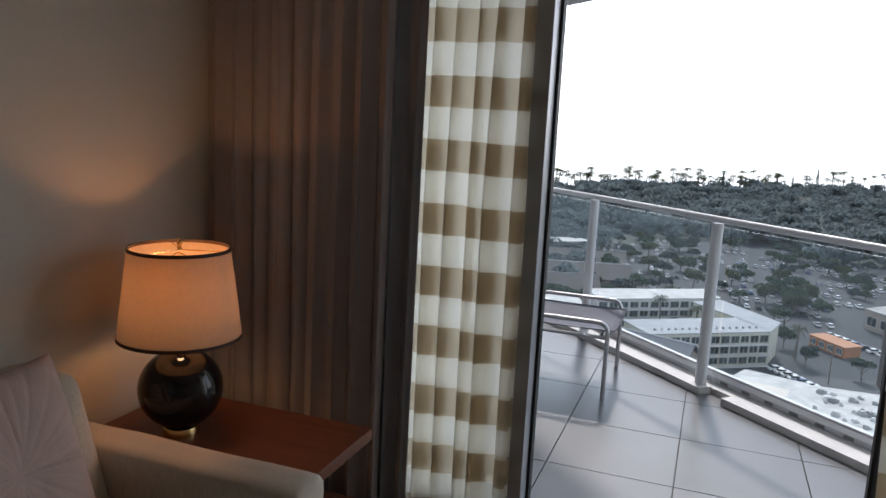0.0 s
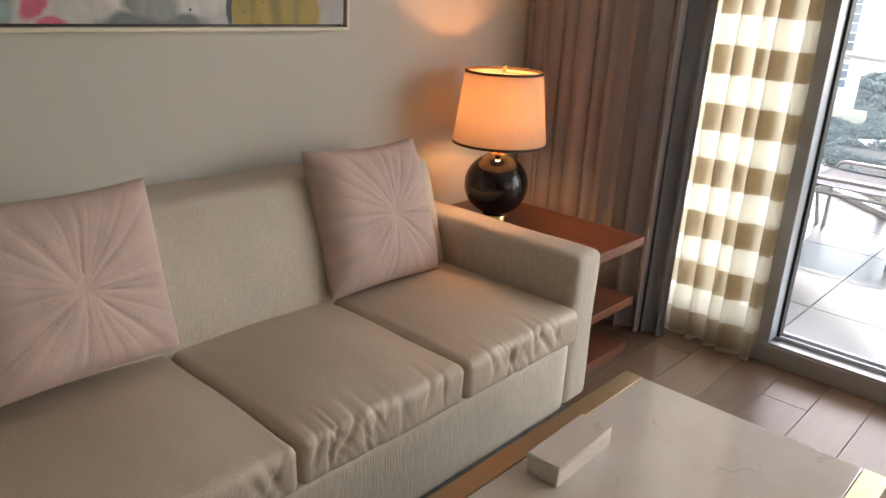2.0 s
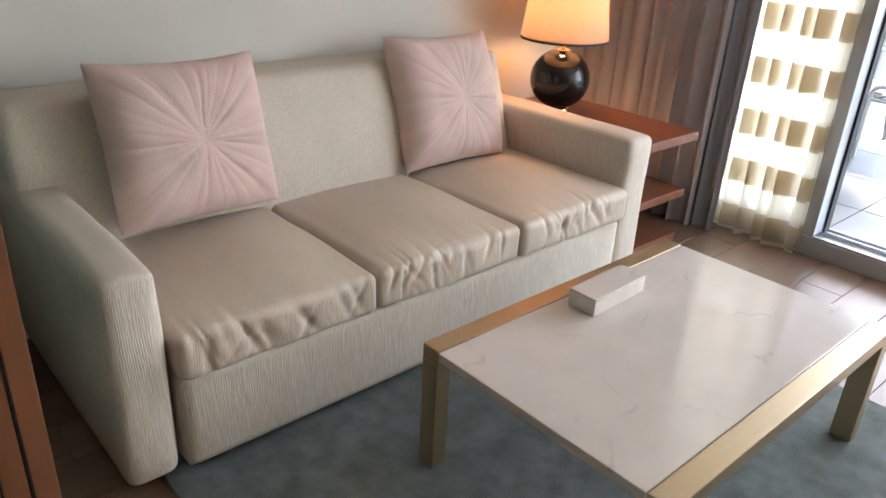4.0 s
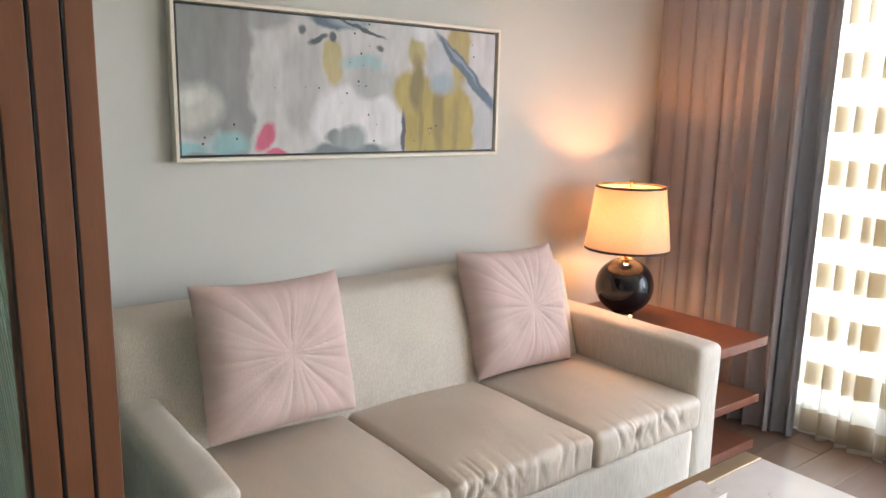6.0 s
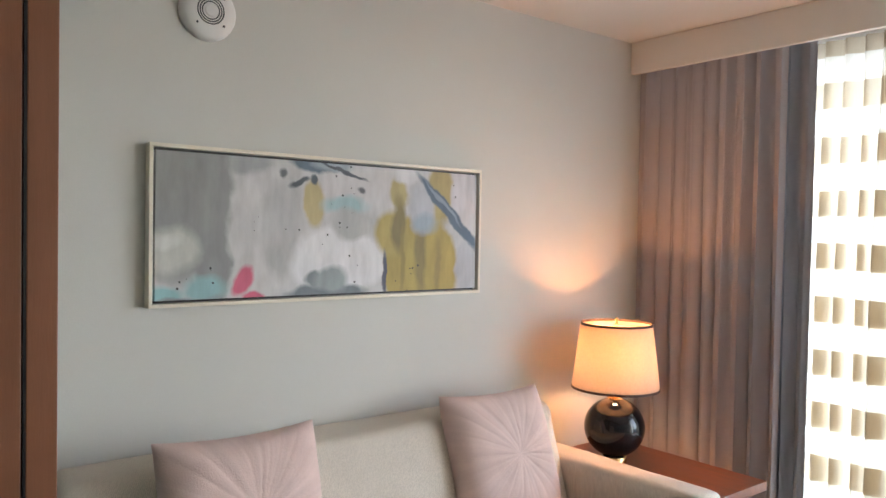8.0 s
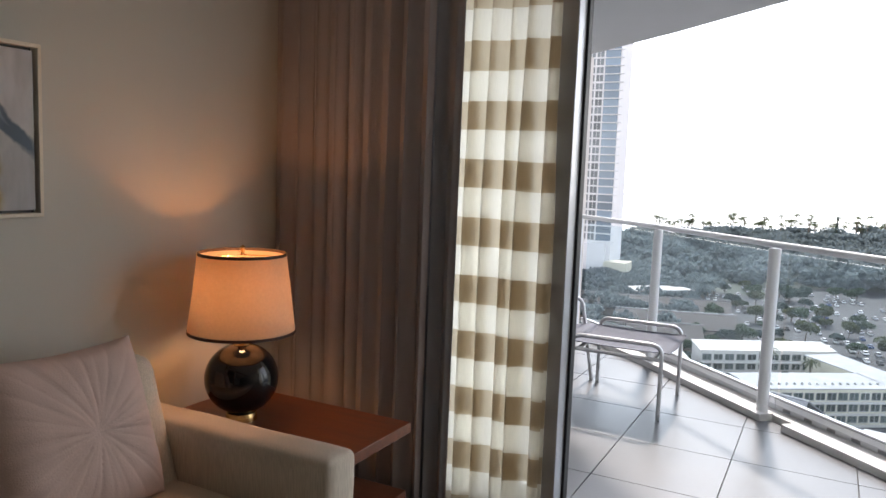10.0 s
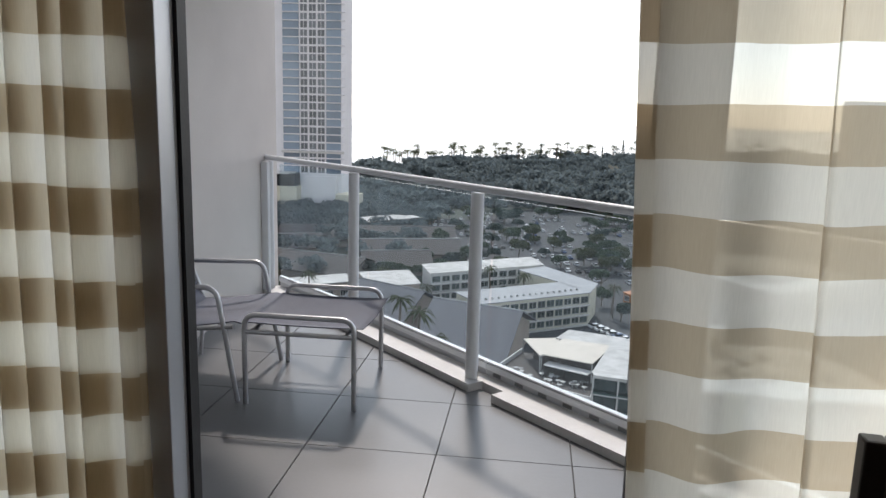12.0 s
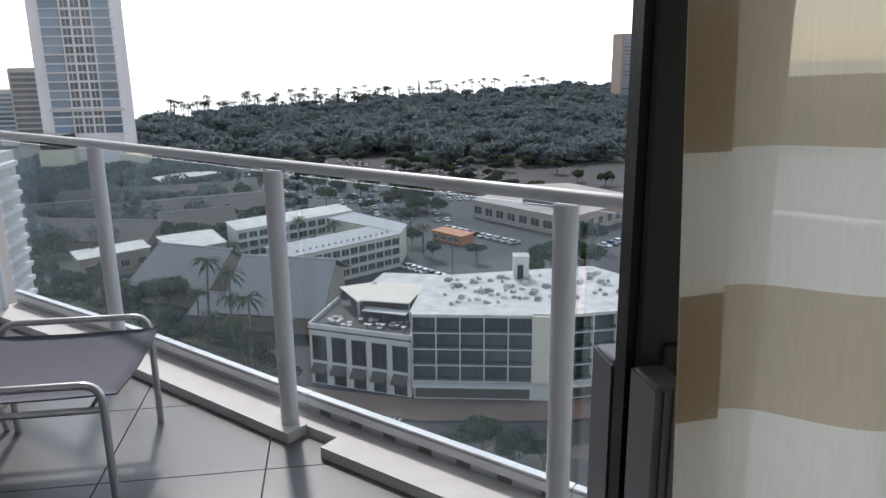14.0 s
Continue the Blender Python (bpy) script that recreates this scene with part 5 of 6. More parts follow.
for a, b in ((R0, R1), ((2, 153), R0), (R1, (19.5, 146))):
    l2, a2 = along(a, b)
    o = part("parapet", box("parapet", (0, -0.15, 0), (l2, 0.15, 0.9), WALLW), rest)
    o.matrix_basis = pose(a[0], a[1], -48.6, 0, 0, a2)
for ring, mat, z in (([(2.3, 152), (5.5, 141.5), (10.2, 143.5), (9.6, 154)], ROOFT, -45.2), ([(5.8, 141), (15.2, 137), (20.5, 149), (10.4, 152)], ROOFT, -44.7), ([(9.0, 153), (12.2, 160), (24, 156), (21.5, 150)], ROOFW, -45.0)):
    c = thing("terrace_canopy", "pale flat canopy over the roof terrace", "canopy", group="terrace canopies")
    part("roof", prism("roof", ring, z - 0.2, z, mat), c)
    for p in ring:
        part("post", box("post", (p[0] - 0.1, p[1] - 0.1, -48.6), (p[0] + 0.1, p[1] + 0.1, z - 0.2), METALU), c)
ta = thing("terrace_awning", "grey fabric awning along the front of the roof terrace", "awning")
part("cloth", prism("cloth", [(6.2, 139.2), (14.2, 134.8), (15.4, 137.2), (7.2, 141.6)], -46.4, -46.25, METALU), ta)
for x, y in ((6.4, 139.3), (10.2, 137.2), (14.1, 135.0)):
    part("post", box("post", (x - 0.07, y - 0.07, -48.6), (x + 0.07, y + 0.07, -46.4), AWN), ta)
# dark block added so that the space under the canopies reads as shaded
bar = thing("terrace_bar", "dark block added as shade under the terrace canopies", "bar")
part("wall", prism("wall", [(4.4, 150), (7.4, 144.5), (16, 140.5), (19.2, 147.5), (10, 151)], -48.6, -45.5, AWN), bar)
for k in range(30):
    p = Vector((-2.6, 139.2)).lerp(Vector((12.6, 130.6)), rnd.uniform(0, 1)) + Vector((0.5, 0.85)) * rnd.uniform(0, 5)
    o = thing("terrace_table", "small terrace table with chairs", "table", (p.x, p.y, -48.6), rnd.uniform(0, 90), "terrace tables")
    part("tabletop", box("tabletop", (-0.45, -0.45, 0.70), (0.45, 0.45, 0.75), WALLW if k % 2 else METALU), o)
    part("leg", box("leg", (-0.06, -0.06, 0), (0.06, 0.06, 0.70), METALU), o)


def gable(name, label, a, b, ea, eb, zr, ze, roof, wall, group=""):
    """House with a ridge from a to b; ea and eb are the eave's ends on the near side, mirrored on the far side."""
    ob = thing(name, label, "house", group=group)
    a, b, ea, eb = (Vector(p) for p in (a, b, ea, eb))
    fa, fb = 2 * a - ea, 2 * b - eb
    t = 0.35
    v = [(*a, zr), (*b, zr), (*ea, ze), (*eb, ze), (*fa, ze), (*fb, ze)]
    v += [(x, y, z - t) for x, y, z in v]
    f = [(0, 2, 3, 1), (0, 1, 5, 4), (6, 7, 9, 8), (6, 10, 11, 7), (2, 8, 9, 3), (4, 5, 11, 10), (0, 6, 8, 2), (1, 3, 9, 7), (0, 4, 10, 6), (1, 7, 11, 5)]
    part("roof", mesh("roof", v, f, roof), ob)
    m = lambda p, q: p.lerp(q, 0.06)
    ring = [m(ea, fb), m(eb, fa), m(fb, ea), m(fa, eb)]
    bm = bmesh.new()
    lo = [bm.verts.new((*p, G)) for p in ring]
    hi = [bm.verts.new((*p, ze - 0.1)) for p in ring]
    ra, rb = bm.verts.new((*m(a, b), zr - 0.8)), bm.verts.new((*m(b, a), zr - 0.8))
    for i in range(4):
        j = (i + 1) % 4
        bm.faces.new((lo[i], lo[j], hi[j], hi[i]))
    bm.faces.new((hi[1], hi[2], rb))
    bm.faces.new((hi[3], hi[0], ra))
    part("wall", finish("wall", bm, wall), ob)
    part("ridge_cap", tube("ridge_cap", [(*a, zr + 0.05), (*b, zr + 0.05)], 0.22, METALU, 6), ob)
    return ob


gable("grey_roof_hall", "large hall under a steep grey metal roof", (-21.5, 190), (2.2, 181), (-25.5, 169), (-1.8, 160), -47, -55, ROOFG, WALLB)
gable("grey_roof_hall", "second hall under a steep grey metal roof", (-46, 212), (-25, 200), (-52, 196), (-30, 184), -48, -55, ROOFG, WALLB)
gable("grey_roof_annex", "low annex with a grey metal roof", (-30, 180), (-21, 175), (-33, 172), (-24, 168), -53, -56, ROOFG, WALLB)
LOW_HOUSES = (((-110, 330), (-30, 345), (-108, 315), (-28, 330)), ((-100, 275), (-55, 262), (-104, 262), (-58, 249)), ((-70, 300), (-25, 312), (-67, 288), (-22, 300)), ((-115, 300), (-85, 310), (-111, 290), (-81, 300)),
                     ((-60, 275), (-34, 283), (-57, 264), (-31, 272)))
RIDGES = [h[:2] for h in LOW_HOUSES] + [((-75, 370), (-62, 375))]
for a, b, ea, eb in LOW_HOUSES:
    gable("dark_roof_house", "long low house with a dark shingle roof", a, b, ea, eb, -52, -56.5, ROOFD, WALLB, "dark roofed houses")
block("flat_house", "low building with a pale flat roof", [(-88, 362), (-62, 388), (-50, 378), (-78, 352)], -53, WALLB, ROOFW)
wa = block("white_roof_house", "low house with a bright white roof", [(-69.2, 216.9), (-52.6, 228.5), (-57.3, 238.7), (-74.3, 227.4)], -53, WALLB, ROOFW)
wb = block("white_roof_house", "low house with a bright white roof", [(-43.3, 218.2), (-30.1, 226.3), (-36.7, 244.4), (-52.2, 237.5)], -52, WALLB, ROOFW)
for o, a, b in ((wa, (-69.2, 216.9), (-52.6, 228.5)), (wb, (-43.3, 218.2), (-30.1, 226.3))):
    windows(o, a, b, -58.5, -54.5, 4, 1, 0.5, 0.5)

# apartment court
ap1 = block("apartment_block", "three-storey white apartment block with gallery rails", [(-9, 197), (21.5, 217), (13.5, 229), (-17, 209)], -50, WALLC, ROOFG2)
ap2 = block("apartment_block", "white apartment wing round a court", [(13.5, 229.3), (21.7, 217.5), (25, 230), (9.5, 252), (1, 244)], -50, WALLC, ROOFG2)
ap3 = block("apartment_block", "white apartment wing with stained roof", [(-27.3, 232), (9, 255), (4.7, 268), (-32, 246)], -50, WALLW, ROOFW)
windows(ap1, (-9, 197), (21.5, 217), -59.4, -50.6, 12, 3, 0.82, 0.62, BAYW, 0.06, 2, METALU)
windows(ap3, (-27.3, 232), (9, 255), -59.4, -50.6, 12, 3, 0.78, 0.6, BAYW, 0.06, 2, METALU)
for j in range(3):
    ledge(ap1, (-9, 197), (21.5, 217), -59.6 + 3 * j, 1.4, 0.22)
    ledge(ap3, (-27.3, 232), (9, 255), -59.6 + 3 * j, 1.4, 0.22)
for k in range(16):
    p = Vector((-9, 201)).lerp(Vector((19, 219.5)), (k + 0.5) / 16)
    o = tagged(new("roof_vent", unit[2]), "small grey vent on the apartment roof", "roof unit", "roof vents")
    o.matrix_world = pose(p.x, p.y, -50, 0, 0, 33)

# store, car court and orange kiosk
store = block("store", "large low store with a broad pale roof", [(57, 281), (82, 241), (124, 270), (105, 309), (83.4, 309)], -53, WALLB, ROOFS)
part("roof_well", prism("roof_well", [(73.9, 269.6), (87.6, 253.9), (103.6, 274), (85.8, 283.5)], -53.02, -51.4, ROOFG), store, "grey raised roof light")
part("roof_light", prism("roof_light", [(77.5, 269.4), (87.4, 258.2), (99.5, 273.2), (86, 280.5)], -51.4, -51.2, ROOFS), store)
windows(store, (82, 241), (124, 270), -59.3, -54.4, 9, 1, 0.5, 0.6, DARKW, 0.06, 2)
windows(store, (57, 281), (82, 241), -59.3, -54.4, 8, 1, 0.7, 0.6, DARKW, 0.06, 2)
kiosk = block("orange_kiosk", "small orange kiosk building at the street corner", [(36.0, 247.8), (43.8, 236.5), (49, 241), (41, 252)], -56.6, ORANGE, ORANGE)
windows(kiosk, (36.0, 247.8), (43.8, 236.5), -59.6, -57.0, 4, 1, 0.6, 0.6)


# towers
def slab_tower(name, label, x0, x1, y0, y1, z1, floor_h, wall, glass_mat, group=""):
    ob = thing(name, label, "tower", group=group)
    part("wall", box("wall", (x0, y0, G), (x1, y1, z1), wall), ob)
    n = int((z1 - G - 8) / floor_h)
    w = x1 - x0
    band = box("window_band", (x0 + 0.06 * w, y0 - 0.35, 0), (x1 - 0.02 * w, y0 + 0.2, floor_h * 0.62), glass_mat)
    lip = box("slab", (x0 + 0.03 * w, y0 - 1.4, -0.25), (x1 + 0.8, y0 + 0.2, 0.15), wall)
    for k in range(n):
        z = G + 8 + floor_h * k
        part("window_band", band, ob, at=(0, 0, z + 0.8))
        part("slab", lip, ob, at=(0, 0, z))
    return ob


tower = thing("glass_tower", "tall pale apartment tower with blue glass strips", "tower")
TX0, TX1, TY = -138.0, -103.5, 420.0
part("wall", box("wall", (TX0, TY, G), (TX1, TY + 26, 98), WALLP), tower)
part("side_wing", box("side_wing", (TX0 - 6.5, TY + 3, G), (TX0, TY + 24, 98), WALLP), tower, "pale blank concrete side")
part("base_wall", box("base_wall", (-126.5, TY - 3, G), (-106, TY, -37.6), WALLP), tower, "blank pale concrete base")
part("podium", box("podium", (-143, TY - 12, G), (-126.5, TY, -43), WALLC), tower, "stone faced podium")
part("podium", box("podium", (-105, TY - 8, G), (-92, TY + 6, -47), WALLC), tower, "stone faced podium")
part("podium_roof", prism("podium_roof", [(-144, 407), (-131, 405), (-130, 420), (-144, 420)], -36, -35.4, ROOFW), tower)
part("podium_glass", box("podium_glass", (-142.5, TY - 10, -43), (-128, TY, -36), DARKW), tower)
FHT = 4.5
strip_l = box("glass_strip", (TX0 + 0.5, -0.5, 0.5), (-128.2, 0.3, 4.35), BLUEW)
strip_r = box("glass_strip", (-112.3, -0.5, 0.5), (TX1 - 0.4, 0.3, 4.35), BLUEW)
lip_l = box("slab", (TX0, -1.3, -0.18), (-128.0, 0.2, 0.18), WALLP)
lip_r = box("slab", (-112.5, -1.3, -0.18), (TX1 + 2.2, 0.2, 0.18), WALLP)
win = [box("window", (x, -0.25, 0.7), (x + w, 0.3, 4.3), TOWERW) for x, w in ((-127.2, 3.8), (-122.2, 3.9), (-117.2, 3.8))]
mul = [box("mullion", (x + w / 2 - 0.12, -0.4, 0.7), (x + w / 2 + 0.12, -0.2, 4.3), WALLP) for x, w in ((-127.2, 3.8), (-122.2, 3.9), (-117.2, 3.8))]
for k in range(30):
    z = -36.5 + FHT * k
    for me in (strip_l, strip_r, lip_l, lip_r):
        part(me.name.split(".")[0], me, tower, at=(0, TY, z))
    for me, mm in zip(win, mul):
        o = part("window", me, tower, at=(0, TY, z))
        part("mullion", mm, o)
    if k % 2 == 0:
        part("spandrel", box("spandrel", (-128.0, -0.45, -0.4), (-112.6, 0.1, 0.6), WALLP), tower, at=(0, TY, z))
part("belt", box("belt", (TX0 - 0.5, TY - 1.6, -24.6), (TX1 + 1.5, TY + 0.2, -23.4), WALLW), tower, "white belt course")
# facade paler and greyer than brown: distance haze put into its colour
slab_tower("brown_tower", "older brown tower with rows of balconies", -194, -172, 520, 545, -3, 3.6, surface("weathered beige facade", (0.46, 0.43, 0.41), 0.85, vary=0.08, scale=0.2, fine=1.5, bump=0.0), TOWERW, "far towers")
slab_tower("white_tower", "far white tower with balconies", -236, -222, 600, 625, -19, 3.4, WALLW, BLUEW, "far towers")
slab_tower("beach_tower", "far beach tower with balconies", 370, 420, 900, 930, 25, 4.2, WALLB, BLUEW, "far towers")
nb = slab_tower("neighbour_tower", "white neighbouring block with balcony slabs", -88, -62.0, 142, 165, -16, 3.0, WALLW, DARKW)
for k in range(14):
    part("balcony", box("balcony", (-62.0, 143, 0), (-60.6, 163, 0.9), WALLP), nb, at=(0, 0, G + 2.2 + 3 * k))


# ---- vegetation ----
def leaf_quads(centres, size, rng):
    """Random little leaf faces round the given points: vertices and quads as arrays."""
    n = len(centres)
    a = rng.normal(size=(n, 3))
    a /= np.linalg.norm(a, axis=1)[:, None]
    b = np.cross(a, rng.normal(size=(n, 3)))
    b /= np.linalg.norm(b, axis=1)[:, None]
    s = (size * rng.uniform(0.6, 1.4, n))[:, None]
    v = np.stack([centres - a * s, centres - b * s * 0.6, centres + a * s, centres + b * s * 0.6], 1)
    return v.reshape(-1, 3)


def quads_mesh(name, v, mats, smooth=False):
    n = len(v) // 4
    me = bpy.data.meshes.new(name)
    me.vertices.add(len(v))
    me.vertices.foreach_set("co", np.asarray(v, dtype=np.float32).ravel())
    me.loops.add(4 * n)
    me.loops.foreach_set("vertex_index", np.arange(4 * n, dtype=np.int32))
    me.polygons.add(n)
    me.polygons.foreach_set("loop_start", np.arange(0, 4 * n, 4, dtype=np.int32))
    for m in mats:
        me.materials.append(m)
    me.polygons.foreach_set("material_index", (np.arange(n) // 90 % len(mats)).astype(np.int32))
    me.update(calc_edges=True)
    me.validate()
    return me


def crown_points(rng, n, r, h, lumps):
    """Points on the outside of a crown built of several uneven lumps."""
    c = np.stack([rng.uniform(-0.62, 0.62, lumps) * r, rng.uniform(-0.62, 0.62, lumps) * r, rng.uniform(-0.25, 0.35, lumps) * h], 1)
    rr = rng.uniform(0.38, 0.62, lumps)
    k = rng.integers(0, lumps, n)
    d = rng.normal(size=(n, 3))
    d[:, 2] = np.abs(d[:, 2]) * 0.9 - 0.25
    d /= np.linalg.norm(d, axis=1)[:, None]
    return c[k] + d * (rr[k, None] * np.array([r, r, h * 0.8])) * rng.uniform(0.75, 1.05, n)[:, None]


rng = np.random.default_rng(4)
crowns = [quads_mesh("crown", leaf_quads(crown_points(rng, 1400, 4.2, 3.6, 9), 0.5, rng), [LEAF[k % 3]]) for k in range(4)]
trunk = tube("trunk", rounded([(0, 0, -0.3), (0.1, 0.05, 2.5), (0.3, -0.1, 5.0)], 1.0), 0.26, BARK, 7)
limbs = [tube("limb", [(0.15, 0, 2.6), (math.cos(a) * 1.4, math.sin(a) * 1.4, 4.4), (math.cos(a) * 2.6, math.sin(a) * 2.6, 5.6)], 0.10, BARK, 5) for a in (0.4, 2.3, 4.3)]
broad = []
for k in range(4):
    tr = thing("shade_tree", "broad leafy shade tree with a dark green crown", "tree", (0, 0, G - 200), group="town trees")
    part("trunk", trunk, tr)
    part("crown", crowns[k], tr, at=(0.2, 0, 6.3))
    for m in limbs:
        part("limb", m, tr)
    broad.append(tr)
distant = []
for k in range(4):
    tr = thing("shade_tree", "broad leafy shade tree with a dark green crown", "tree", (0, 0, G - 200), group="town trees")
    part("trunk", trunk, tr)
    part("crown", crowns[k], tr, at=(0.2, 0, 6.3))
    distant.append(tr)


def palm_crown(rng, n, ln):
    v = []
    for i in range(n):
        a, up = 2 * math.pi * i / n + rng.uniform(-0.2, 0.2), rng.uniform(-0.1, 1.35)
        pts = [Vector((math.cos(a) * ln * t, math.sin(a) * ln * t, ln * (up * t - (0.75 + 0.5 * up) * t * t))) for t in (0, 0.25, 0.5, 0.75, 1.0)]
        side = Vector((-math.sin(a), math.cos(a), 0))
        for p, q, w0, w1 in zip(pts, pts[1:], (0.04, 0.24, 0.32, 0.22), (0.24, 0.32, 0.22, 0.02)):
            for s in (1, -1):
                v += [p, p + (side * s - Vector((0, 0, 0.55))) * w0, q + (side * s - Vector((0, 0, 0.55))) * w1, q]
    return quads_mesh("fronds", [tuple(p) for p in v], [LEAF[1]])


palms = []
for k, (h, ln) in enumerate(((11.0, 3.2), (14.0, 3.0), (8.0, 3.4))):
    pm = thing("palm_tree", "slender coconut palm with drooping fronds", "palm tree", (0, 0, G - 200), group="palm trees")
    part("trunk", tube("trunk", [(0, 0, -0.3), (0.2, 0.1, h * 0.4), (0.6, 0.2, h * 0.8), (0.7, 0.2, h)], 0.24, BARK, 6), pm)
    part("fronds", palm_crown(np.random.default_rng(k + 3), 18, ln * 1.15), pm, at=(0.7, 0.2, h))
    palms.append(pm)


def plant(kind, spots, z=G):
    for x, y, s, a in spots:
        k = kind[int(abs(x * 7 + y * 3)) % len(kind)]
        o = copy_thing(k, Matrix.Identity(4))
        o.matrix_basis = pose(x, y, z, 0, 0, a) @ Matrix.Diagonal((s, s, s, 1))


rnd = random.Random(21)
plant(palms, [(x, y, s, rnd.uniform(0, 360)) for x, y, s in ((-30, 170, 0.9), (-20.4, 154, 0.95), (-15.6, 141.5, 0.85), (-37, 173, 0.8), (-25, 160, 0.9), (-13, 146, 0.9), (-62, 212, 0.9), (-8, 232, 0.9), (3, 236, 0.9), (-28, 228, 0.8), (30, 230, 0.8), (-48, 180, 0.9), (-56.6, 193, 1.0), (-27.8, 170.5, 1.2), (-21.6, 161, 1.2), (-15.7, 145, 1.1), (-18.5, 152, 1.0))])
near = [(-39.4, 184, 1.1), (-39, 163, 1.0), (-52, 167, 1.1), (-67, 182, 1.1), (-14.5, 147, 0.6), (-23, 156, 0.7), (-42, 184, 1.0), (-46, 176, 0.9), (-52, 186, 1.0), (-36, 166, 0.8), (-27, 150, 0.75), (-33, 158, 0.8), (-19, 147, 0.6), (22, 102, 0.85), (26, 100, 0.8), (18, 103.5, 0.6), (31, 99.5, 0.6), (-10, 138, 0.5), (46, 102, 0.7),
        (60, 198, 1.0), (66, 208, 0.9), (55, 190, 1.0), (74, 214, 1.0), (72, 196, 1.1), (84, 222, 1.0), (50, 178, 0.9), (-60, 205, 1.0), (-78, 210, 1.1), (-66, 200, 1.0), (-84, 236, 1.2), (-90, 225, 1.0), (12, 236, 0.5), (-3, 240, 0.6), (-36, 214, 0.8), (64, 152, 0.9), (68, 160, 1.0), (66, 140, 0.8), (-56, 170, 1.0), (-60, 182, 1.1), (-44, 160, 0.9), (-38, 150, 0.8), (-31, 143, 0.7), (-22, 140, 0.6), (-68, 176, 1.0), (-74, 190, 1.1), (-16, 150, 0.6), (32, 222, 0.7), (45, 216, 0.7), (-24, 216, 0.7), (-14, 224, 0.7), (28, 240, 0.7), (30, 262, 0.9)]
plant(broad, [(x, y, s, rnd.uniform(0, 360)) for x, y, s in near])
lot = []
for k in range(120):
    x, y = rnd.uniform(-52, 140), rnd.uniform(285, 455)
    if 50 < x < 130 and y < 318:
        continue
    lot.append((x, y, rnd.uniform(0.6, 1.1), rnd.uniform(0, 360)))
# gardens round the low houses: more crowns than one could count
ga = np.random.default_rng(31)


def from_ridge(p, a, b):
    """Distance in plan from a house's ridge."""
    a, b = Vector(a), Vector(b)
    t = max(0, min(1, (p - a).dot(b - a) / (b - a).length_squared))
    return (p - a.lerp(b, t)).length


tops, stems, stem_faces = [], [], []
for k in range(700):
    x, y, r = ga.uniform(-175, -44), ga.uniform(222, 434), ga.uniform(2.8, 6.2)
    if min(from_ridge(Vector((x, y)), a, b) for a, b in RIDGES) < 8 + 0.6 * r or (-80 < x < -28 and y < 252):
        continue
    zc = G + 2.0 + 0.9 * r
    tops.append(crown_points(ga, 260, r, r * 0.85, 7) + np.array([x, y, zc]))
    b = len(stems)
    stems += [(x + dx * w, y + dy * w, z) for z, w in ((G, 0.25), (zc, 0.12)) for dx, dy in ((-1, -1), (1, -1), (1, 1), (-1, 1))]
    stem_faces += [(b + i, b + (i + 1) % 4, b + 4 + (i + 1) % 4, b + 4 + i) for i in range(4)]
garden = thing("garden_trees", "crowded garden trees between the houses, distance haze in their colour", "trees", kind="stuff")
tagged(part("leaf_clumps", quads_mesh("leaf_clumps", leaf_quads(np.concatenate(tops), 0.75, ga), HAZED_LEAF), garden), kind="stuff")
tagged(part("stems", mesh("stems", stems, stem_faces, BARK), garden), kind="stuff")
for k in range(34):
    lot.append((rnd.uniform(-60, -22), rnd.uniform(245, 300), rnd.uniform(0.5, 0.9), rnd.uniform(0, 360)))
for k in range(36):
    p = Vector((-56, 188)).lerp(Vector((-9, 139)), rnd.random()) + Vector((rnd.uniform(-9, 5), rnd.uniform(-7, 5)))
    lot.append((p.x, p.y, rnd.uniform(0.4, 0.75), rnd.uniform(0, 360)))
plant(distant, lot, G - 1.8)
shore = []
for k in range(120):
    u = rnd.random()
    p = Vector((-146, 775)).lerp(Vector((97, 1020)), u * 1.35) if u < 0.74 else Vector((97, 1020)).lerp(Vector((430, 1390)), (u - 0.74) / 0.26)
    shore.append((p.x + rnd.uniform(-8, 8), p.y + rnd.uniform(-40, 4), rnd.uniform(1.1, 1.85), rnd.uniform(0, 360)))
plant(palms[:2], shore)

pine = thing("norfolk_pine", "tall narrow conifer above the park trees", "conifer", (0, 0, G), group="tall conifers")
part("trunk", tube("trunk", [(0, 0, 0), (0, 0, 26)], 0.35, BARK, 6), pine)
pr = np.random.default_rng(9)
ph = pr.uniform(0.12, 1.0, 900)
pa = pr.uniform(0, 2 * math.pi, 900)
pw = 4.2 * (1.02 - ph) * pr.uniform(0.4, 1.0, 900)
part("foliage", quads_mesh("foliage", leaf_quads(np.stack([pw * np.cos(pa), pw * np.sin(pa), np.round(ph * 18) / 18 * 27 - 0.15 * pw], 1), 0.7, pr), [LEAF[2]]), pine)
pine.location = (20, 860, G)
for x, y, sc in ((128, 985, 1.15), (96, 930, 0.9), (170, 880, 0.8)):
    copy_thing(pine, Matrix.Identity(4)).matrix_basis = pose(x, y, G) @ Matrix.Diagonal((sc, sc, sc, 1))

# park woods: cores and leaf faces of many crowns, too far and too many to count
cent, size = [], []
wood_rng = np.random.default_rng(17)
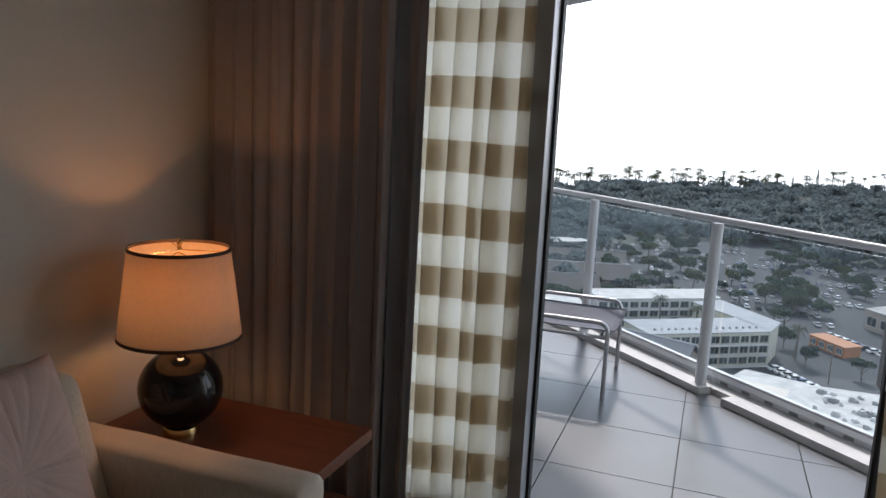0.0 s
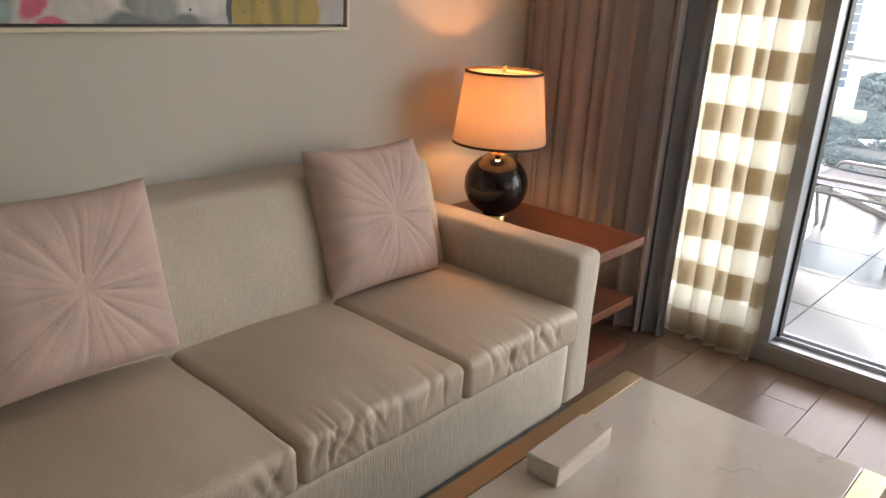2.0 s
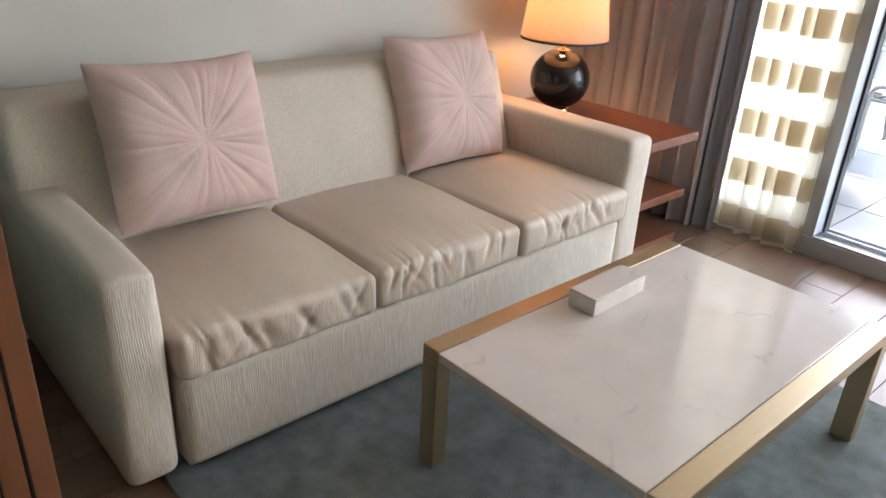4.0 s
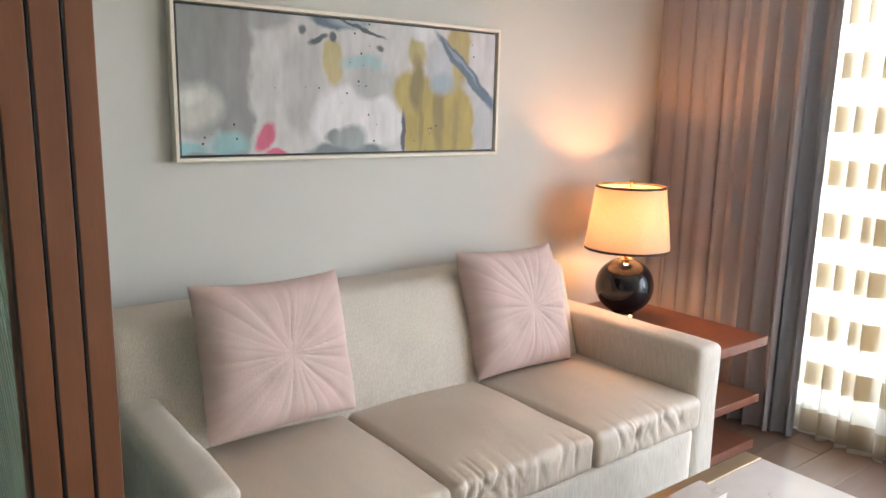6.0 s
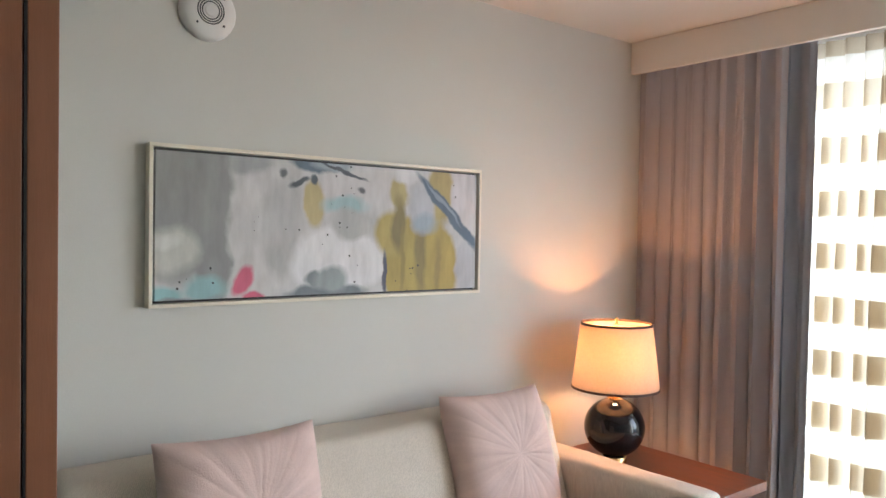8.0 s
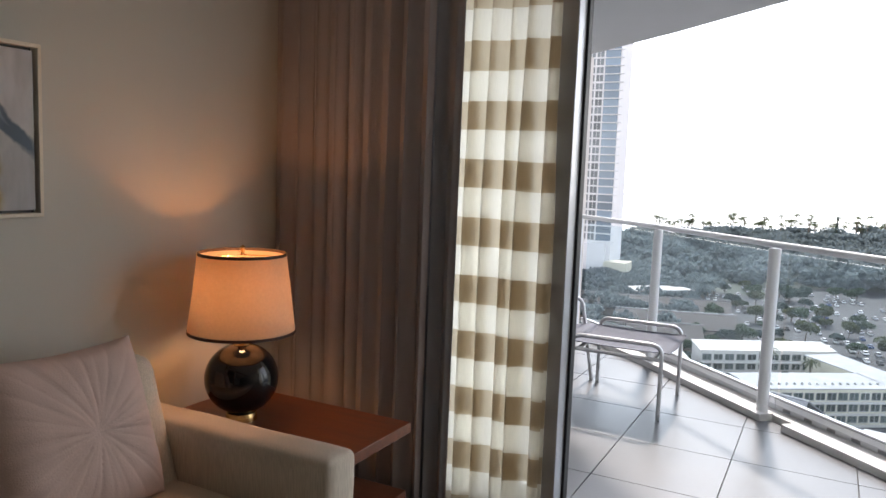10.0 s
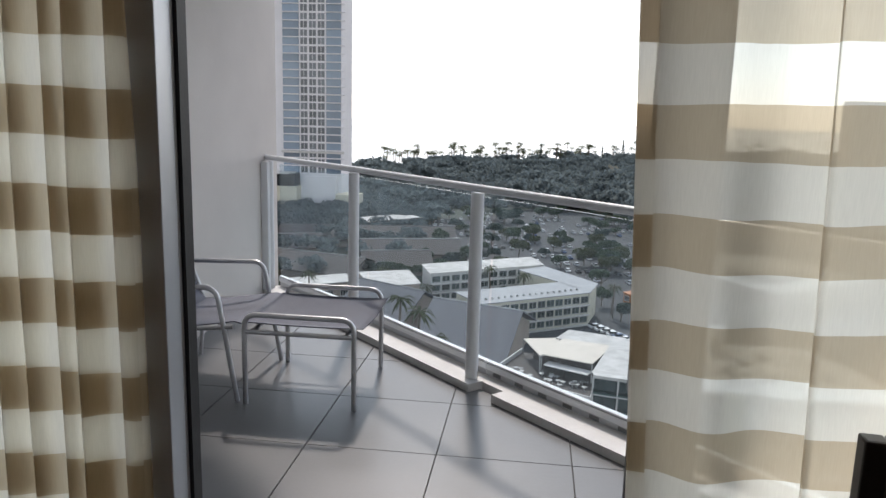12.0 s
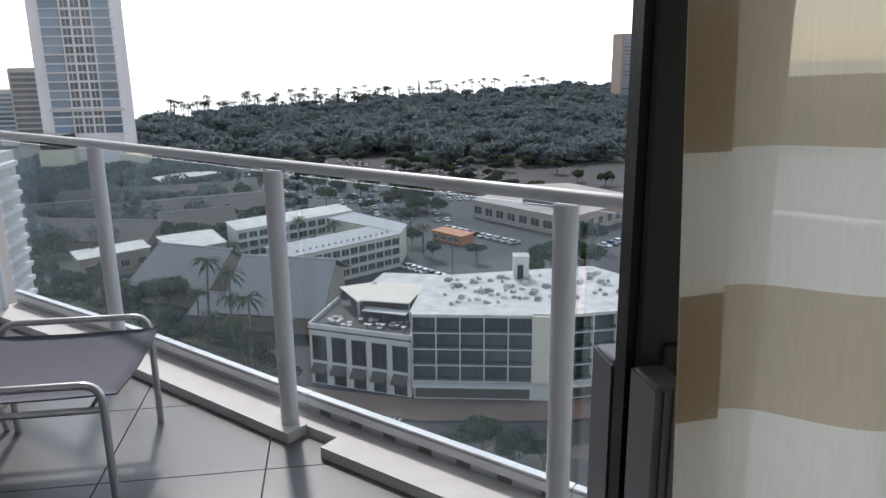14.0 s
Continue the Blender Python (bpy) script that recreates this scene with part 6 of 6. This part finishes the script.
for k in range(2300):
    u, w = wood_rng.random(), wood_rng.random() ** 1.2
    nearp = np.array([-150 + 700 * u, 440 + (40 if 0.1 < u < 0.3 else 0) - 60 * u])
    farp = np.array([-150 + 640 * u, 765 + 650 * u])
    p = nearp + (farp - nearp) * w
    r = wood_rng.uniform(4, 8) if wood_rng.random() < 0.7 else wood_rng.uniform(8, 14)
    cent.append((p[0], p[1], G + 0.6 + 0.5 * r + wood_rng.uniform(-1.5, 1.5) + 1.5 * math.sin(p[0] * 0.02) * math.cos(p[1] * 0.013)))
    size.append(r)
cent, size = np.array(cent), np.array(size)
leaves, leaf_size, cores = [], [], []
ico = bmesh.new()
bmesh.ops.create_icosphere(ico, subdivisions=1, radius=1.0)
iv = np.array([v.co[:] for v in ico.verts])
ifc = np.array([[v.index for v in f.verts] for f in ico.faces])
ico.free()
for c, r in zip(cent, size):
    n = int(80 + 2.6 * r * r)
    leaves.append(crown_points(wood_rng, n, r, r * 0.75, 7) + c)
    leaf_size.append(np.full(n, 0.55 + 0.075 * r))
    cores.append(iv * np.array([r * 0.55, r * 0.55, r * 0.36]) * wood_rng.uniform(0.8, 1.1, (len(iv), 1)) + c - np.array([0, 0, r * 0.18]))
lv = leaf_quads(np.concatenate(leaves), np.concatenate(leaf_size), wood_rng)
woods = thing("park_trees", "dense park trees seen from above, distance haze in their colour", "trees", kind="stuff")
tagged(part("leaf_clumps", quads_mesh("leaf_clumps", lv, HAZED_LEAF), woods), kind="stuff")
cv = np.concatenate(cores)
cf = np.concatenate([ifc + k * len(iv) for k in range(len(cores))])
# filler cores, darker than the leaves: crown shade and haze put into their colour
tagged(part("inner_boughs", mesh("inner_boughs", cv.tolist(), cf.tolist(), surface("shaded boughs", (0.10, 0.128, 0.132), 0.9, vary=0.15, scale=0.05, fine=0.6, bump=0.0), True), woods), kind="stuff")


# ---- parked cars ----
PAINTS = [surface("car paint " + n, c, 0.3, metal=0.2, vary=0.03, bump=0.0) for n, c in (("white", (0.75, 0.75, 0.75)), ("silver", (0.45, 0.46, 0.48)), ("black", (0.02, 0.02, 0.022)), ("red", (0.30, 0.03, 0.03)), ("blue", (0.05, 0.09, 0.2)), ("pale grey", (0.6, 0.6, 0.58)))]
TYRE = surface("tyre rubber", (0.02, 0.02, 0.02), 0.8)


def car_shape(paint):
    """Body with bonnet and boot, glazed cabin, wheels."""
    prof = [(-2.2, 0.35), (2.2, 0.35), (2.25, 0.65), (2.05, 0.85), (1.05, 0.95), (-1.6, 0.98), (-2.15, 0.95), (-2.25, 0.6)]
    def loft(name, pr, w0, w1, mat):
        n = len(pr)
        v = [(x, -w0 if z < 0.9 else -w1, z) for x, z in pr] + [(x, w0 if z < 0.9 else w1, z) for x, z in pr]
        f = [tuple(range(n)), tuple(range(2 * n - 1, n - 1, -1))] + [(i, n + i, n + (i + 1) % n, (i + 1) % n) for i in range(n)]
        bm = bmesh.new()
        vs = [bm.verts.new(c) for c in v]
        for q in f:
            bm.faces.new([vs[i] for i in q])
        return finish(name, bm, mat)
    ob = thing("car", "parked car in the open car park", "car", (0, 0, G - 200), group="parked cars")
    part("body", loft("body", prof, 0.9, 0.86, paint), ob)
    part("cabin", loft("cabin", [(1.0, 0.951), (0.35, 1.40), (-1.2, 1.42), (-1.75, 0.98)], 0.7, 0.72, DARKW), ob, "dark car windows")
    part("roof", box("roof", (-1.15, -0.68, 1.41), (0.3, 0.68, 1.47), paint), ob)
    wh = lathe("wheel", [(0, 0.1), (0.33, 0.1), (0.33, -0.1), (0, -0.1)], TYRE, 10)
    for x in (-1.35, 1.35):
        for y in (-0.85, 0.85):
            part("wheel", wh, ob).matrix_basis = pose(x, y, 0.33, 90, 0, 0)
    return ob


cars = [car_shape(p) for p in PAINTS]
pick = [0, 0, 0, 0, 0, 1, 1, 1, 2, 5, 5, 5, 4]
spots = []
for row in range(13):
    y = 276 + 14 * row
    for k in range(38):
        x = -48 + 3.9 * k + 2 * math.sin(row)
        if rnd.random() < 0.46 or x > 85 or (x < -20 and y < 300) or (50 < x < 128 and y < 318):
            continue
        spots.append((x + rnd.uniform(-0.3, 0.3), y + 0.25 * (x - 40) * -0.4 + rnd.uniform(-0.5, 0.5), 98 + rnd.uniform(-3, 3)))
for k in range(10):
    p = Vector((44, 262)).lerp(Vector((62, 236)), k / 9)
    spots.append((p.x, p.y, 25 + rnd.uniform(-3, 3)))
for k in range(8):
    p = Vector((90, 226)).lerp(Vector((112, 240)), k / 7)
    spots.append((p.x, p.y, -55))
for k in range(8):
    spots.append((24 + 2.9 * k * 0.5, 214 - 3.2 * k * 0.7, 20 + rnd.uniform(-4, 4)))
for x, y, a in spots:
    copy_thing(cars[rnd.choice(pick)], pose(x, y, G + 0.03, 0, 0, a))
for o in cars + palms + broad + distant:
    for c in [*o.children_recursive, o]:
        bpy.data.objects.remove(c)
pole = thing("utility_pole", "wooden street pole with a cross arm", "pole", (36, 208, G))
part("post", tube("post", [(0, 0, 0), (0, 0, 11)], 0.16, BARK, 8), pole)
part("cross_arm", box("cross_arm", (-1.2, -0.08, 9.8), (1.2, 0.08, 10.0), BARK), pole)
pole2 = copy_thing(pole, pose(30, 226, G))
# turns the whole town so that it lines up in the camera's view
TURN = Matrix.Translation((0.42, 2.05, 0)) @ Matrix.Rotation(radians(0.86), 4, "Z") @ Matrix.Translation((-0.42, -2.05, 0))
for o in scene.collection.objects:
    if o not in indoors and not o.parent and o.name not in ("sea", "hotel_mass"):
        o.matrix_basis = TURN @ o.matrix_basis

# ==PIECES==
PL, PWD = 1.30, 0.185
board = box("plank", (-PWD / 2 + 0.0012, -PL / 2 + 0.0012, -0.012), (PWD / 2 - 0.0012, PL / 2 - 0.0012, 0.0), PLANK, 0.0012, 1)
shorter = {}
ix = 0
x = XW
while x < XE - 0.02:
    y = YS - (ix * 0.47) % PL
    w = min(PWD, XE - x)
    while y < YG0 - 0.06:
        a, b = max(y, YS), min(y + PL, YG0 - 0.06)
        if b - a > 0.03:
            if abs(b - a - PL) < 1e-4 and abs(w - PWD) < 1e-4:
                me = board
            else:
                me = box("plank", (-w / 2 + 0.0012, -(b - a) / 2 + 0.0012, -0.012), (w / 2 - 0.0012, (b - a) / 2 - 0.0012, 0.0), PLANK, 0.0012, 1)
            part("plank", me, floor, at=(x + w / 2, (a + b) / 2, FZ))
        y += PL
    x += PWD
    ix += 1
slab = bpy.data.objects["balcony_slab"]
for i in range(-3, 5):
    for j in range(-2, 5):
        x0, y0 = 0.112 + 0.6 * i, 4.031 + 0.6 * j
        bm = bmesh.new()
        vs = [bm.verts.new(c) for c in corners((x0 + 0.003, y0 + 0.003, -0.012), (x0 + 0.597, y0 + 0.597, 0.0))]
        for q in BOXF:
            bm.faces.new([vs[k] for k in q])
        for co, no in (((*RAIL[2], 0), (*RN, 0)), ((0, YG1 + 0.012, 0), (0, -1, 0)), ((-1.66, 0, 0), (-1, 0, 0))):
            g = bmesh.ops.bisect_plane(bm, geom=bm.verts[:] + bm.edges[:] + bm.faces[:], plane_co=co, plane_no=no, clear_outer=True)
            e = [k for k in g["geom_cut"] if isinstance(k, bmesh.types.BMEdge)]
            if e:
                bmesh.ops.contextual_create(bm, geom=e)
        if len(bm.faces) > 4:
            part("floor_tile", finish("floor_tile", bm, TILE), slab)
        else:
            bm.free()
